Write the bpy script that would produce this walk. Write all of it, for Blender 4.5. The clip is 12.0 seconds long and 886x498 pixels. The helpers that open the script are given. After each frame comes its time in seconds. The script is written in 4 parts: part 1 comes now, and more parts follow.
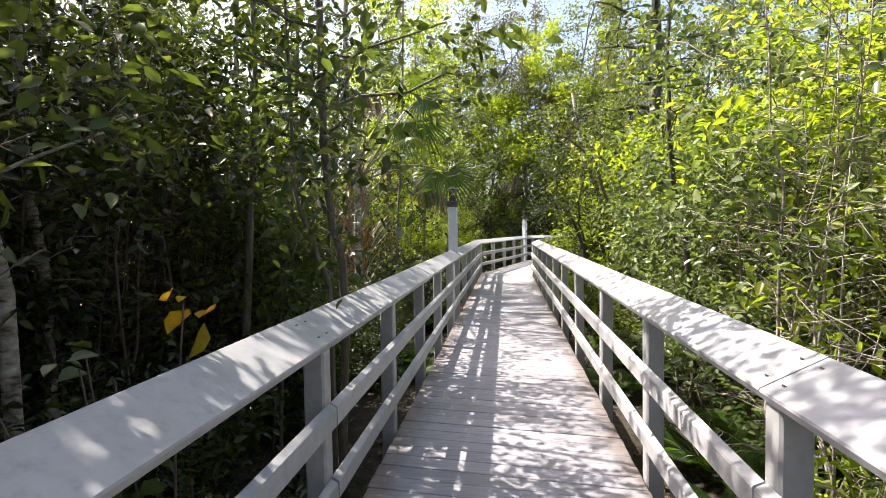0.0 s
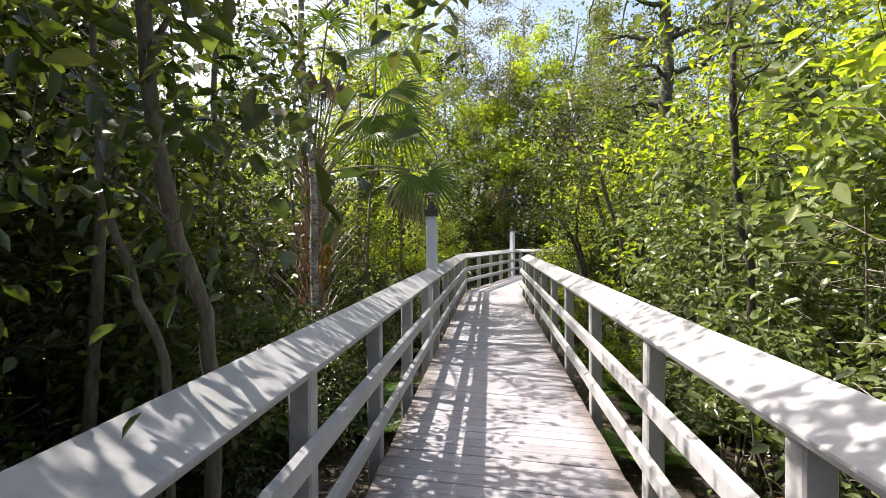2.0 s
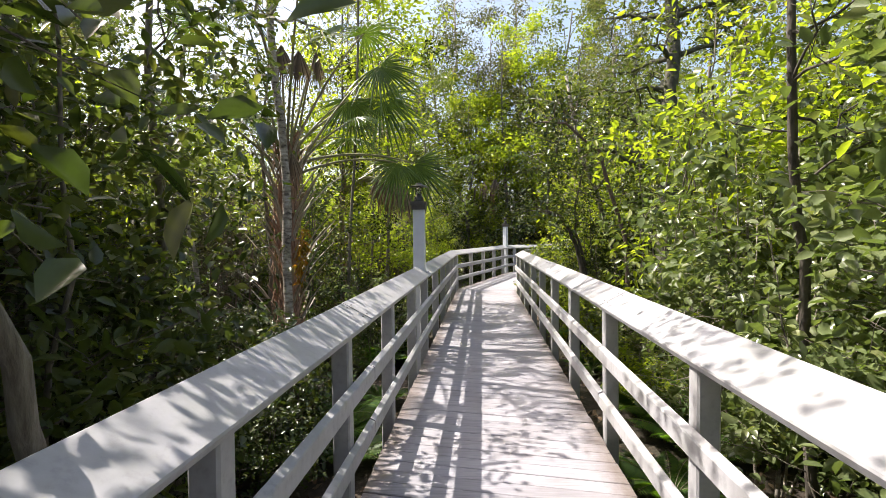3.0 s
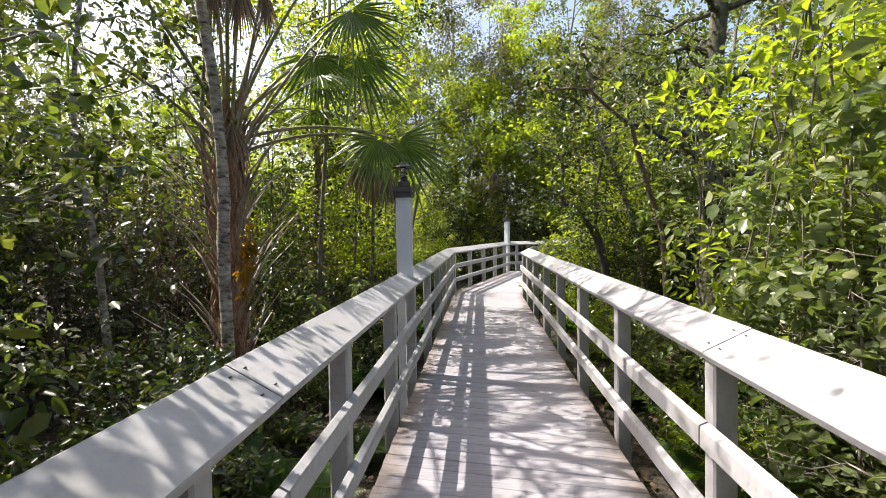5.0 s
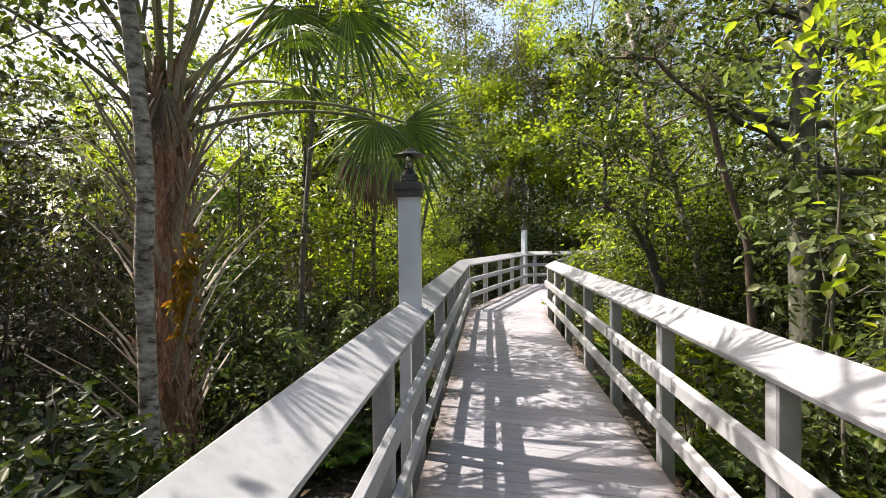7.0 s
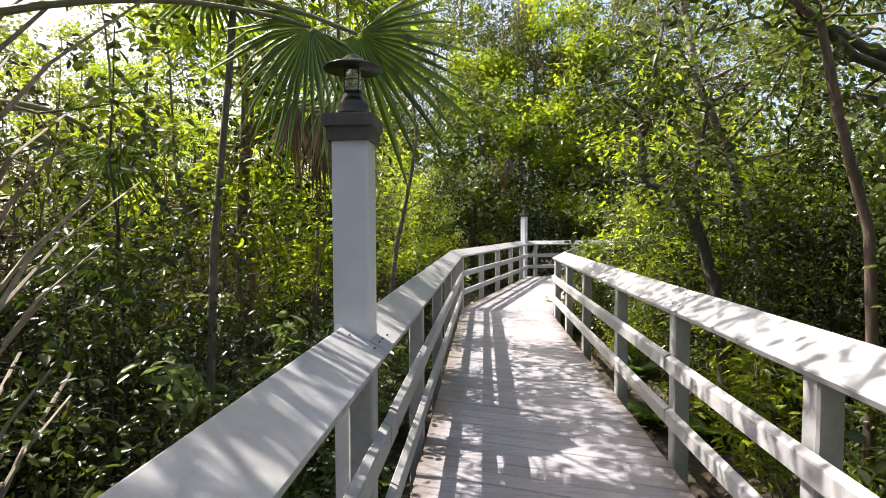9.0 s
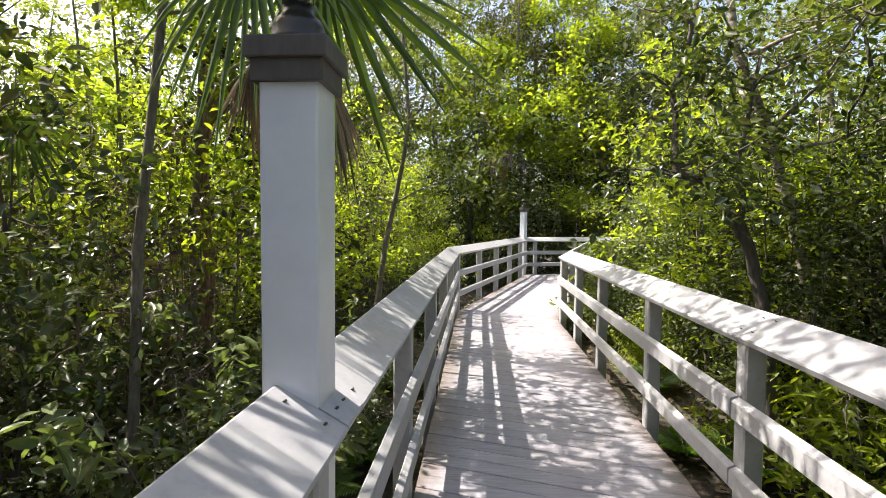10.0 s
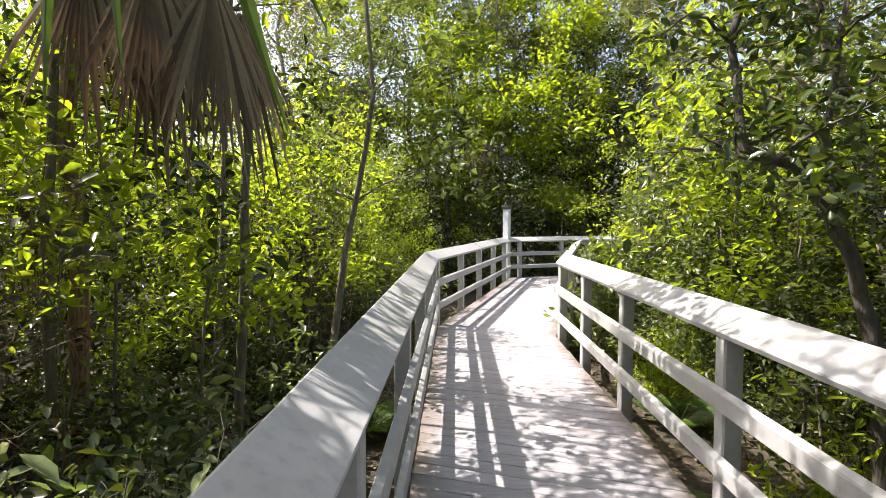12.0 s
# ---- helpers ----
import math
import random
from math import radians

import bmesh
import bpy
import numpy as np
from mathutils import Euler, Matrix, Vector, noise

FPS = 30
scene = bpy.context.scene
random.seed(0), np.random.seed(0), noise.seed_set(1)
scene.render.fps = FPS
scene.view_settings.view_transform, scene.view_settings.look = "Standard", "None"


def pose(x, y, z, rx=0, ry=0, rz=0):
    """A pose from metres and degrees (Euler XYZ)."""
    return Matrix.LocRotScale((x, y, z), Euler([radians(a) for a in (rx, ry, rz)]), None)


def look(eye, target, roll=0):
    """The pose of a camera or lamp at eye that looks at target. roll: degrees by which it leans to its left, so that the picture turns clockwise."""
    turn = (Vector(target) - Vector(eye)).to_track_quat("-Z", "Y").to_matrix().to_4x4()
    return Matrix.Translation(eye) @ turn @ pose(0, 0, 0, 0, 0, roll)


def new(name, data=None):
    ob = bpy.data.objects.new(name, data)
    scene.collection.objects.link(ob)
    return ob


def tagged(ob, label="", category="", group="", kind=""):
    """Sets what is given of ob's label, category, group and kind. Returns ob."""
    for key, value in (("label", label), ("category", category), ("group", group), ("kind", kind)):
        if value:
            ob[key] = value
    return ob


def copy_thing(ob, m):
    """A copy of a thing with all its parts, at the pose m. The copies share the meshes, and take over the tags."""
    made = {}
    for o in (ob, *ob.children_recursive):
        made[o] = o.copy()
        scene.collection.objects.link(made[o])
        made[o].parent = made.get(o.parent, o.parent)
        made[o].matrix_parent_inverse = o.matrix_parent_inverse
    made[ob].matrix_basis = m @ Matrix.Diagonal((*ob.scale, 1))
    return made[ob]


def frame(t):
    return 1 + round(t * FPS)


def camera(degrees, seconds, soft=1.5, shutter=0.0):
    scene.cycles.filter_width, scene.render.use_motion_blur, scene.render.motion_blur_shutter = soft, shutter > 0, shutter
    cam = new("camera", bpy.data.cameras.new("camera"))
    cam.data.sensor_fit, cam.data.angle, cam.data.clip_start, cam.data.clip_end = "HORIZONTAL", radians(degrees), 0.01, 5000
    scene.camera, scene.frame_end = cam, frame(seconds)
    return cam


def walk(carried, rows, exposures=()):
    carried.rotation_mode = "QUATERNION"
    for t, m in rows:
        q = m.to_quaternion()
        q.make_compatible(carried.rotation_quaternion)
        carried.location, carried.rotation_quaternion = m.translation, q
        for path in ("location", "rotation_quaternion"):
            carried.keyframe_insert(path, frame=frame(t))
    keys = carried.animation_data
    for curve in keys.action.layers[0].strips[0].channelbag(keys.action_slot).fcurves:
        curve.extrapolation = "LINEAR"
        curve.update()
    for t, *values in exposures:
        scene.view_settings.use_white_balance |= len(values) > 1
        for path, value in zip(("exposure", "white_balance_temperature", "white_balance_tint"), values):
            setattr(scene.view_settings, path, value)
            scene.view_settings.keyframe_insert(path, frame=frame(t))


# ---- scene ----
cam = camera(81.4, 12.0, soft=0.75)
EXPOSURE = 1.22
RISE = 0.004
METRES, EYE, TILT, LEAN, TURN = 9.0, 1.45, 3.4, 0.0, 7.0
ROWS = [
    (0.0, 0.0, 0.0, 0.0, -0.09, -5.75, 0.94),
    (0.5, -0.0008, 0.0429, -0.0015, -0.6, -5.7, 0.55),
    (1.0, 0.0037, 0.0821, -0.0038, -1.81, -5.24, 0.82),
    (1.5, 0.0125, 0.1231, -0.0038, -1.76, -4.55, 0.87),
    (2.0, 0.0137, 0.1666, -0.008, -1.71, -4.48, 0.31),
    (2.5, 0.0165, 0.2046, -0.0112, -2.15, -4.95, 0.35),
    (4.5, 0.0329, 0.3784, -0.0218, -3.44, -4.83, 0.68),
    (5.0, 0.0346, 0.4205, -0.0254, -2.9, -5.38, 0.74),
    (5.5, 0.0308, 0.4597, -0.0256, -3.22, -5.49, 0.95),
    (6.0, 0.0336, 0.4999, -0.0272, -2.98, -5.24, 1.1),
    (6.5, 0.0343, 0.5408, -0.031, -1.36, -5.01, 0.98),
    (7.0, 0.0335, 0.5851, -0.0318, -1.88, -4.52, 0.5),
    (7.5, 0.0373, 0.6295, -0.0373, -2.59, -4.65, 0.56),
    (9.5, 0.0532, 0.8097, -0.0514, -2.55, -6.12, -0.26),
    (10.0, 0.0541, 0.8534, -0.0527, -2.94, -6.43, -0.72),
    (10.5, 0.0573, 0.8915, -0.056, -4.21, -6.83, -0.08),
    (11.0, 0.0614, 0.9294, -0.0581, -4.18, -6.95, 0.18),
    (11.5, 0.0611, 0.966, -0.0579, -4.97, -6.99, -0.05),
    (12.0, 0.062, 0.9938, -0.0594, -5.6, -6.58, -0.27),
]
walk(cam, [(t, pose(0, 0, EYE, TILT, LEAN, TURN) @ pose(METRES * x, METRES * y, METRES * z + RISE * t, 90 + pitch, roll, yaw)) for t, x, y, z, yaw, pitch, roll in ROWS], exposures=[(0.0, EXPOSURE + 0.1, 6850, 13), (2.5, EXPOSURE - 0.1, 6850, 13), (6.0, EXPOSURE - 0.15, 6850, 13), (9.0, EXPOSURE - 0.03, 6850, 13), (12.0, EXPOSURE + 0.14, 6950, 13)])

# ---- light ----
SUN_TO = Vector((-0.70, 0.22, 1.0)).normalized()
world = bpy.data.worlds.new("sky_world")
world.use_nodes = True
scene.world = world
wn = world.node_tree
sky = wn.nodes.new("ShaderNodeTexSky")
sky.sky_type = "NISHITA"
sky.sun_disc = False
sky.sun_elevation = math.asin(SUN_TO.z)
sky.sun_rotation = math.atan2(SUN_TO.x, SUN_TO.y)
sky.dust_density = 4.0
bgn = wn.nodes["Background"]
bgn.inputs["Strength"].default_value = 0.15
wn.links.new(sky.outputs["Color"], bgn.inputs["Color"])
sun_data = bpy.data.lights.new("sun", "SUN")
sun_data.energy = 5.0
sun_data.angle = radians(0.53)
sun_data.color = (1.0, 0.965, 0.90)
sun = new("sun", sun_data)
sun.matrix_world = look((0, 0, 30), Vector((0, 0, 30)) - SUN_TO)


# ---- materials ----
def ramp(nt, fac, stops):
    r = nt.nodes.new("ShaderNodeValToRGB")
    while len(r.color_ramp.elements) < len(stops):
        r.color_ramp.elements.new(0.5)
    for e, (p, c) in zip(r.color_ramp.elements, stops):
        e.position, e.color = p, (*c, 1)
    nt.links.new(fac, r.inputs["Fac"])
    return r.outputs["Color"]


def noise_tex(nt, vec, scale, detail=4.0, rough=0.6):
    n = nt.nodes.new("ShaderNodeTexNoise")
    n.inputs["Scale"].default_value = scale
    n.inputs["Detail"].default_value = detail
    n.inputs["Roughness"].default_value = rough
    nt.links.new(vec, n.inputs["Vector"])
    return n.outputs["Fac"]


def mapped(nt, scale, coord="Object"):
    tc = nt.nodes.new("ShaderNodeTexCoord")
    mp = nt.nodes.new("ShaderNodeMapping")
    mp.inputs["Scale"].default_value = scale
    nt.links.new(tc.outputs[coord], mp.inputs["Vector"])
    return mp.outputs["Vector"]


def mixed(nt, mode, fac, a, b):
    m = nt.nodes.new("ShaderNodeMix")
    m.data_type, m.blend_type = "RGBA", mode
    for sock, v in ((m.inputs[0], fac), (m.inputs[6], a), (m.inputs[7], b)):
        if isinstance(v, (int, float)):
            sock.default_value = v
        elif isinstance(v, tuple):
            sock.default_value = (*v, 1)
        else:
            nt.links.new(v, sock)
    return m.outputs[2]


def bumped(nt, bsdf, height, strength, dist=0.01):
    b = nt.nodes.new("ShaderNodeBump")
    b.inputs["Strength"].default_value = strength
    b.inputs["Distance"].default_value = dist
    nt.links.new(height, b.inputs["Height"])
    nt.links.new(b.outputs["Normal"], bsdf.inputs["Normal"])


def surface(name, stops, scale=(1, 1, 1), big=1.2, fine=14.0, rough=0.7, bump=0.3, dirt=(0.2, 0.19, 0.15), dirt_amount=0.35, vary=0.15, metal=0.0, dist=0.006):
    """Painted wood, bark and the like: fine grain along a stretched axis, large stains, random tone per object."""
    m = bpy.data.materials.new(name)
    m.use_nodes = True
    nt = m.node_tree
    b = nt.nodes["Principled BSDF"]
    grain = noise_tex(nt, mapped(nt, scale), fine, 6.0)
    stain = noise_tex(nt, mapped(nt, (1, 1, 1)), big, 5.0, 0.7)
    col = ramp(nt, grain, stops)
    dm = ramp(nt, stain, [(0.42, (0, 0, 0)), (0.72, (dirt_amount,) * 3)])
    col = mixed(nt, "MIX", dm, col, dirt)
    oi = nt.nodes.new("ShaderNodeObjectInfo")
    tone = nt.nodes.new("ShaderNodeMapRange")
    tone.inputs["To Min"].default_value, tone.inputs["To Max"].default_value = 1 - vary, 1.0
    nt.links.new(oi.outputs["Random"], tone.inputs["Value"])
    col = mixed(nt, "MULTIPLY", 1.0, col, tone.outputs["Result"])
    nt.links.new(col, b.inputs["Base Color"])
    b.inputs["Roughness"].default_value = rough
    b.inputs["Metallic"].default_value = metal
    bumped(nt, b, grain, bump, dist)
    return m


def leafy(name, tones, rough=0.42, through_light=0.45, glow=(1.5, 1.6, 0.38)):
    """Leaves: a tone per leaf and per plant, sheen on top, light passing through."""
    m = bpy.data.materials.new(name)
    m.use_nodes = True
    nt = m.node_tree
    b = nt.nodes["Principled BSDF"]
    g = nt.nodes.new("ShaderNodeNewGeometry")
    n = len(tones)
    col = ramp(nt, g.outputs["Random Per Island"], [(i / max(1, n - 1), c) for i, c in enumerate(tones)])
    oi = nt.nodes.new("ShaderNodeObjectInfo")
    tone = nt.nodes.new("ShaderNodeMapRange")
    tone.inputs["To Min"].default_value, tone.inputs["To Max"].default_value = 0.75, 1.2
    nt.links.new(oi.outputs["Random"], tone.inputs["Value"])
    col = mixed(nt, "MULTIPLY", 1.0, col, tone.outputs["Result"])
    mott = noise_tex(nt, mapped(nt, (1, 1, 1)), 45.0, 3.0)
    col = mixed(nt, "MULTIPLY", 0.5, col, ramp(nt, mott, [(0.3, (0.6, 0.6, 0.5)), (0.7, (1, 1, 1))]))
    nt.links.new(col, b.inputs["Base Color"])
    b.inputs["Roughness"].default_value = rough
    tr = nt.nodes.new("ShaderNodeBsdfTranslucent")
    nt.links.new(mixed(nt, "MULTIPLY", 1.0, col, glow), tr.inputs["Color"])
    mx = nt.nodes.new("ShaderNodeMixShader")
    mx.inputs["Fac"].default_value = through_light
    nt.links.new(b.outputs["BSDF"], mx.inputs[1])
    nt.links.new(tr.outputs["BSDF"], mx.inputs[2])
    nt.links.new(mx.outputs["Shader"], nt.nodes["Material Output"].inputs["Surface"])
    return m


M_DECK = surface("weathered_deck_paint", [(0.25, (0.22, 0.213, 0.238)), (0.5, (0.335, 0.326, 0.36)), (0.75, (0.40, 0.39, 0.427))], scale=(0.6, 9, 9), big=1.6, fine=7, rough=0.6, bump=0.5, dirt=(0.24, 0.2, 0.18), dirt_amount=0.4, vary=0.2)


def edge_grime(m):
    """Brown leaf stain along both ends of the planks, ragged by noise."""
    nt = m.node_tree
    b = nt.nodes["Principled BSDF"]
    old = b.inputs["Base Color"].links[0].from_socket
    uv = nt.nodes.new("ShaderNodeUVMap")
    uv.uv_map = "across"
    sep = nt.nodes.new("ShaderNodeSeparateXYZ")
    nt.links.new(uv.outputs["UV"], sep.inputs["Vector"])
    far = nt.nodes.new("ShaderNodeMath")
    far.operation = "SUBTRACT"
    nt.links.new(sep.outputs["X"], far.inputs[0])
    far.inputs[1].default_value = 0.5
    size = nt.nodes.new("ShaderNodeMath")
    size.operation = "ABSOLUTE"
    nt.links.new(far.outputs[0], size.inputs[0])
    rag = nt.nodes.new("ShaderNodeMath")
    rag.operation = "MULTIPLY_ADD"
    nt.links.new(noise_tex(nt, mapped(nt, (2, 1, 1)), 3.0, 5.0, 0.7), rag.inputs[0])
    rag.inputs[1].default_value = 0.22
    nt.links.new(size.outputs[0], rag.inputs[2])
    mask = ramp(nt, rag.outputs[0], [(0.49, (0, 0, 0)), (0.60, (0.75, 0.75, 0.75))])
    nt.links.new(mixed(nt, "MIX", mask, old, (0.13, 0.095, 0.075)), b.inputs["Base Color"])


edge_grime(M_DECK)
M_PAINT = surface("white_railing_paint", [(0.25, (0.29, 0.288, 0.305)), (0.45, (0.39, 0.387, 0.408)), (0.8, (0.45, 0.447, 0.468))], scale=(1, 1, 1), big=2.5, fine=22, rough=0.5, bump=0.25, dirt=(0.30, 0.30, 0.27), dirt_amount=0.6, vary=0.1)
M_POSTPAINT = surface("lamp_post_paint", [(0.2, (0.62, 0.64, 0.70)), (0.8, (0.72, 0.74, 0.80))], big=2.0, fine=10, rough=0.4, bump=0.1, dirt=(0.5, 0.5, 0.52), dirt_amount=0.3, vary=0.0)
M_BEAM = surface("dark_wet_timber", [(0.3, (0.05, 0.04, 0.035)), (0.7, (0.11, 0.09, 0.075))], scale=(1, 1, 6), fine=8, rough=0.85, bump=0.4)
M_CAPWOOD = surface("brown_post_cap", [(0.3, (0.055, 0.045, 0.045)), (0.7, (0.09, 0.075, 0.075))], scale=(4, 4, 1), fine=10, rough=0.6, bump=0.3)
M_BRONZE = surface("bronze_lamp_metal", [(0.3, (0.03, 0.027, 0.025)), (0.7, (0.06, 0.052, 0.048))], fine=20, rough=0.32, bump=0.08, metal=0.6)
M_SCREW = surface("rusty_screw_heads", [(0.3, (0.06, 0.05, 0.045)), (0.7, (0.14, 0.12, 0.11))], fine=60, rough=0.6, bump=0.1, metal=0.5)
M_BARK = surface("grey_brown_bark", [(0.25, (0.07, 0.055, 0.045)), (0.5, (0.16, 0.135, 0.11)), (0.8, (0.27, 0.24, 0.20))], scale=(5, 5, 1.2), big=3, fine=9, rough=0.9, bump=0.8, dirt=(0.08, 0.09, 0.05), dirt_amount=0.5, dist=0.015)
M_PALEBARK = surface("pale_lichen_bark", [(0.36, (0.06, 0.048, 0.04)), (0.47, (0.34, 0.29, 0.24)), (0.7, (0.62, 0.58, 0.52))], scale=(2, 2, 5), big=7, fine=6, rough=0.9, bump=0.9, dirt=(0.10, 0.08, 0.06), dirt_amount=0.75, dist=0.012)
M_MOSSBARK = surface("mossy_lichen_bark", [(0.3, (0.035, 0.032, 0.024)), (0.52, (0.10, 0.095, 0.07)), (0.66, (0.17, 0.165, 0.125)), (0.78, (0.42, 0.42, 0.36))], scale=(1.6, 1.6, 1), big=2.5, fine=7, rough=0.95, bump=1.0, dirt=(0.06, 0.075, 0.03), dirt_amount=0.6, dist=0.02)
M_DARKBARK = surface("dark_damp_bark", [(0.25, (0.025, 0.02, 0.017)), (0.7, (0.09, 0.075, 0.06))], scale=(4, 4, 1), big=3, fine=9, rough=0.9, bump=0.8, dist=0.015)
M_BROWNBARK = surface("red_brown_twig_bark", [(0.25, (0.06, 0.035, 0.028)), (0.7, (0.19, 0.125, 0.10))], scale=(4, 4, 1), big=3, fine=9, rough=0.9, bump=0.6)
M_BOOT = surface("palm_boot_fibre", [(0.3, (0.13, 0.06, 0.035)), (0.5, (0.36, 0.20, 0.125)), (0.75, (0.62, 0.46, 0.34))], scale=(14, 14, 1.2), big=5, fine=6, rough=0.8, bump=0.9, dirt=(0.12, 0.08, 0.06), dirt_amount=0.5, vary=0.45)
M_STUB = surface("dry_leaf_stalk", [(0.25, (0.25, 0.20, 0.15)), (0.5, (0.42, 0.36, 0.29)), (0.8, (0.58, 0.52, 0.44))], scale=(8, 8, 1.5), big=4, fine=6, rough=0.8, bump=0.4, dirt=(0.2, 0.15, 0.1), vary=0.4)
M_STALK = surface("palm_leaf_stalk", [(0.3, (0.20, 0.20, 0.09)), (0.7, (0.34, 0.31, 0.17))], scale=(8, 8, 1), fine=6, rough=0.5, bump=0.2, dirt=(0.3, 0.22, 0.14), vary=0.4)
M_LITTER = surface("leaf_litter_soil", [(0.2, (0.02, 0.015, 0.011)), (0.5, (0.05, 0.037, 0.027)), (0.8, (0.10, 0.075, 0.055))], big=1.5, fine=11, rough=0.95, bump=1.0, dirt=(0.04, 0.045, 0.02), dirt_amount=0.6, dist=0.05)
L_MID = leafy("mid_green_leaves", [(0.07, 0.10, 0.032), (0.105, 0.14, 0.042), (0.14, 0.175, 0.05), (0.085, 0.12, 0.042), (0.19, 0.205, 0.065)], rough=0.3, through_light=0.45, glow=(1.62, 1.66, 0.65))
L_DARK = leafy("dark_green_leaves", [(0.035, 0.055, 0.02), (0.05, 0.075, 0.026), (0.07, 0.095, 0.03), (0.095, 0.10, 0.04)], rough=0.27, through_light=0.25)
# leaf tones lowered to near black: deep shade put into the colour
L_DEEP = leafy("shade_darkened_leaves", [(0.025, 0.03, 0.016), (0.04, 0.046, 0.02), (0.06, 0.05, 0.03)], rough=0.3, through_light=0.2)
L_LIME = leafy("lime_green_leaves", [(0.19, 0.26, 0.03), (0.26, 0.32, 0.035), (0.15, 0.21, 0.035), (0.31, 0.34, 0.05)], rough=0.34, through_light=0.68, glow=(1.75, 1.78, 0.65))
L_BROAD = leafy("broad_glossy_leaves", [(0.12, 0.16, 0.07), (0.16, 0.20, 0.085), (0.20, 0.24, 0.11), (0.12, 0.16, 0.07), (0.26, 0.28, 0.12)], rough=0.25, through_light=0.34, glow=(1.35, 1.5, 0.6))
L_FAN = leafy("palm_fan_leaves", [(0.06, 0.105, 0.035), (0.075, 0.12, 0.04), (0.10, 0.15, 0.045)], rough=0.33, through_light=0.3)
L_FERN = leafy("fern_leaves", [(0.05, 0.12, 0.025), (0.08, 0.16, 0.03), (0.11, 0.19, 0.03)], rough=0.5, through_light=0.5)
L_DEAD = leafy("dry_brown_fronds", [(0.06, 0.04, 0.028), (0.11, 0.075, 0.05), (0.20, 0.145, 0.10), (0.30, 0.23, 0.165)], rough=0.7, through_light=0.12, glow=(1.2, 1.0, 0.8))
L_RUST = leafy("fallen_leaves", [(0.07, 0.045, 0.03), (0.14, 0.09, 0.055), (0.2, 0.13, 0.08), (0.26, 0.2, 0.13)], rough=0.8, through_light=0.15, glow=(1, 1, 1))
L_GREY = leafy("grey_green_leaves", [(0.10, 0.115, 0.06), (0.14, 0.155, 0.08), (0.19, 0.19, 0.105)], rough=0.34, through_light=0.45, glow=(1.6, 1.6, 0.6))
L_YELLOW = leafy("yellow_orange_leaves", [(0.50, 0.20, 0.03), (0.52, 0.34, 0.03), (0.36, 0.33, 0.04)], rough=0.4, through_light=0.5, glow=(1.2, 1.1, 0.7))

glass = bpy.data.materials.new("lamp_glass")
glass.use_nodes = True
gb = glass.node_tree.nodes["Principled BSDF"]
gb.inputs["Base Color"].default_value = (0.9, 0.9, 0.86, 1)
gb.inputs["Roughness"].default_value = 0.18
gb.inputs["Transmission Weight"].default_value = 0.75


# ---- mesh helpers ----
def empty(name, m=None):
    ob = new(name)
    ob.empty_display_size = 0.1
    if m is not None:
        ob.matrix_world = m
    return ob


def link_part(name, me, parent, label=""):
    ob = new(name, me)
    if parent is not None:
        ob.parent = parent
    if label:
        ob["label"] = label
    return ob


def part(name, bm, material, parent, label=""):
    me = bpy.data.meshes.new(name)
    bm.to_mesh(me)
    bm.free()
    me.materials.append(material)
    return link_part(name, me, parent, label)


def raw_mesh(name, verts, faces, material, smooth=False):
    me = bpy.data.meshes.new(name)
    me.from_pydata([tuple(v) for v in verts], [], [tuple(f) for f in faces])
    me.materials.append(material)
    if smooth:
        me.polygons.foreach_set("use_smooth", [True] * len(me.polygons))
    me.update()
    return me


class Soup:
    """Vertices and faces gathered for one mesh."""

    def __init__(self):
        self.v, self.f = [], []

    def add(self, verts, faces):
        k = len(self.v)
        self.v.extend(tuple(p) for p in verts)
        self.f.extend(tuple(i + k for i in f) for f in faces)

    def tube(self, pts, radii, sides=7):
        pts = [Vector(p) for p in pts]
        k, n = len(self.v), len(pts)
        for i, p in enumerate(pts):
            d = (pts[min(i + 1, n - 1)] - pts[max(i - 1, 0)]).normalized()
            a = d.cross(Vector((0.31, 0.95, 0.07))).normalized()
            b = d.cross(a)
            for j in range(sides):
                t = 2 * math.pi * j / sides
                self.v.append(tuple(p + (a * math.cos(t) + b * math.sin(t)) * radii[i]))
        for i in range(n - 1):
            for j in range(sides):
                j2 = (j + 1) % sides
                self.f.append((k + i * sides + j, k + i * sides + j2, k + (i + 1) * sides + j2, k + (i + 1) * sides + j))
        self.f.append(tuple(k + j for j in reversed(range(sides))))
        self.f.append(tuple(k + (n - 1) * sides + j for j in range(sides)))

    def mesh(self, name, material, smooth=False):
        return raw_mesh(name, self.v, self.f, material, smooth)


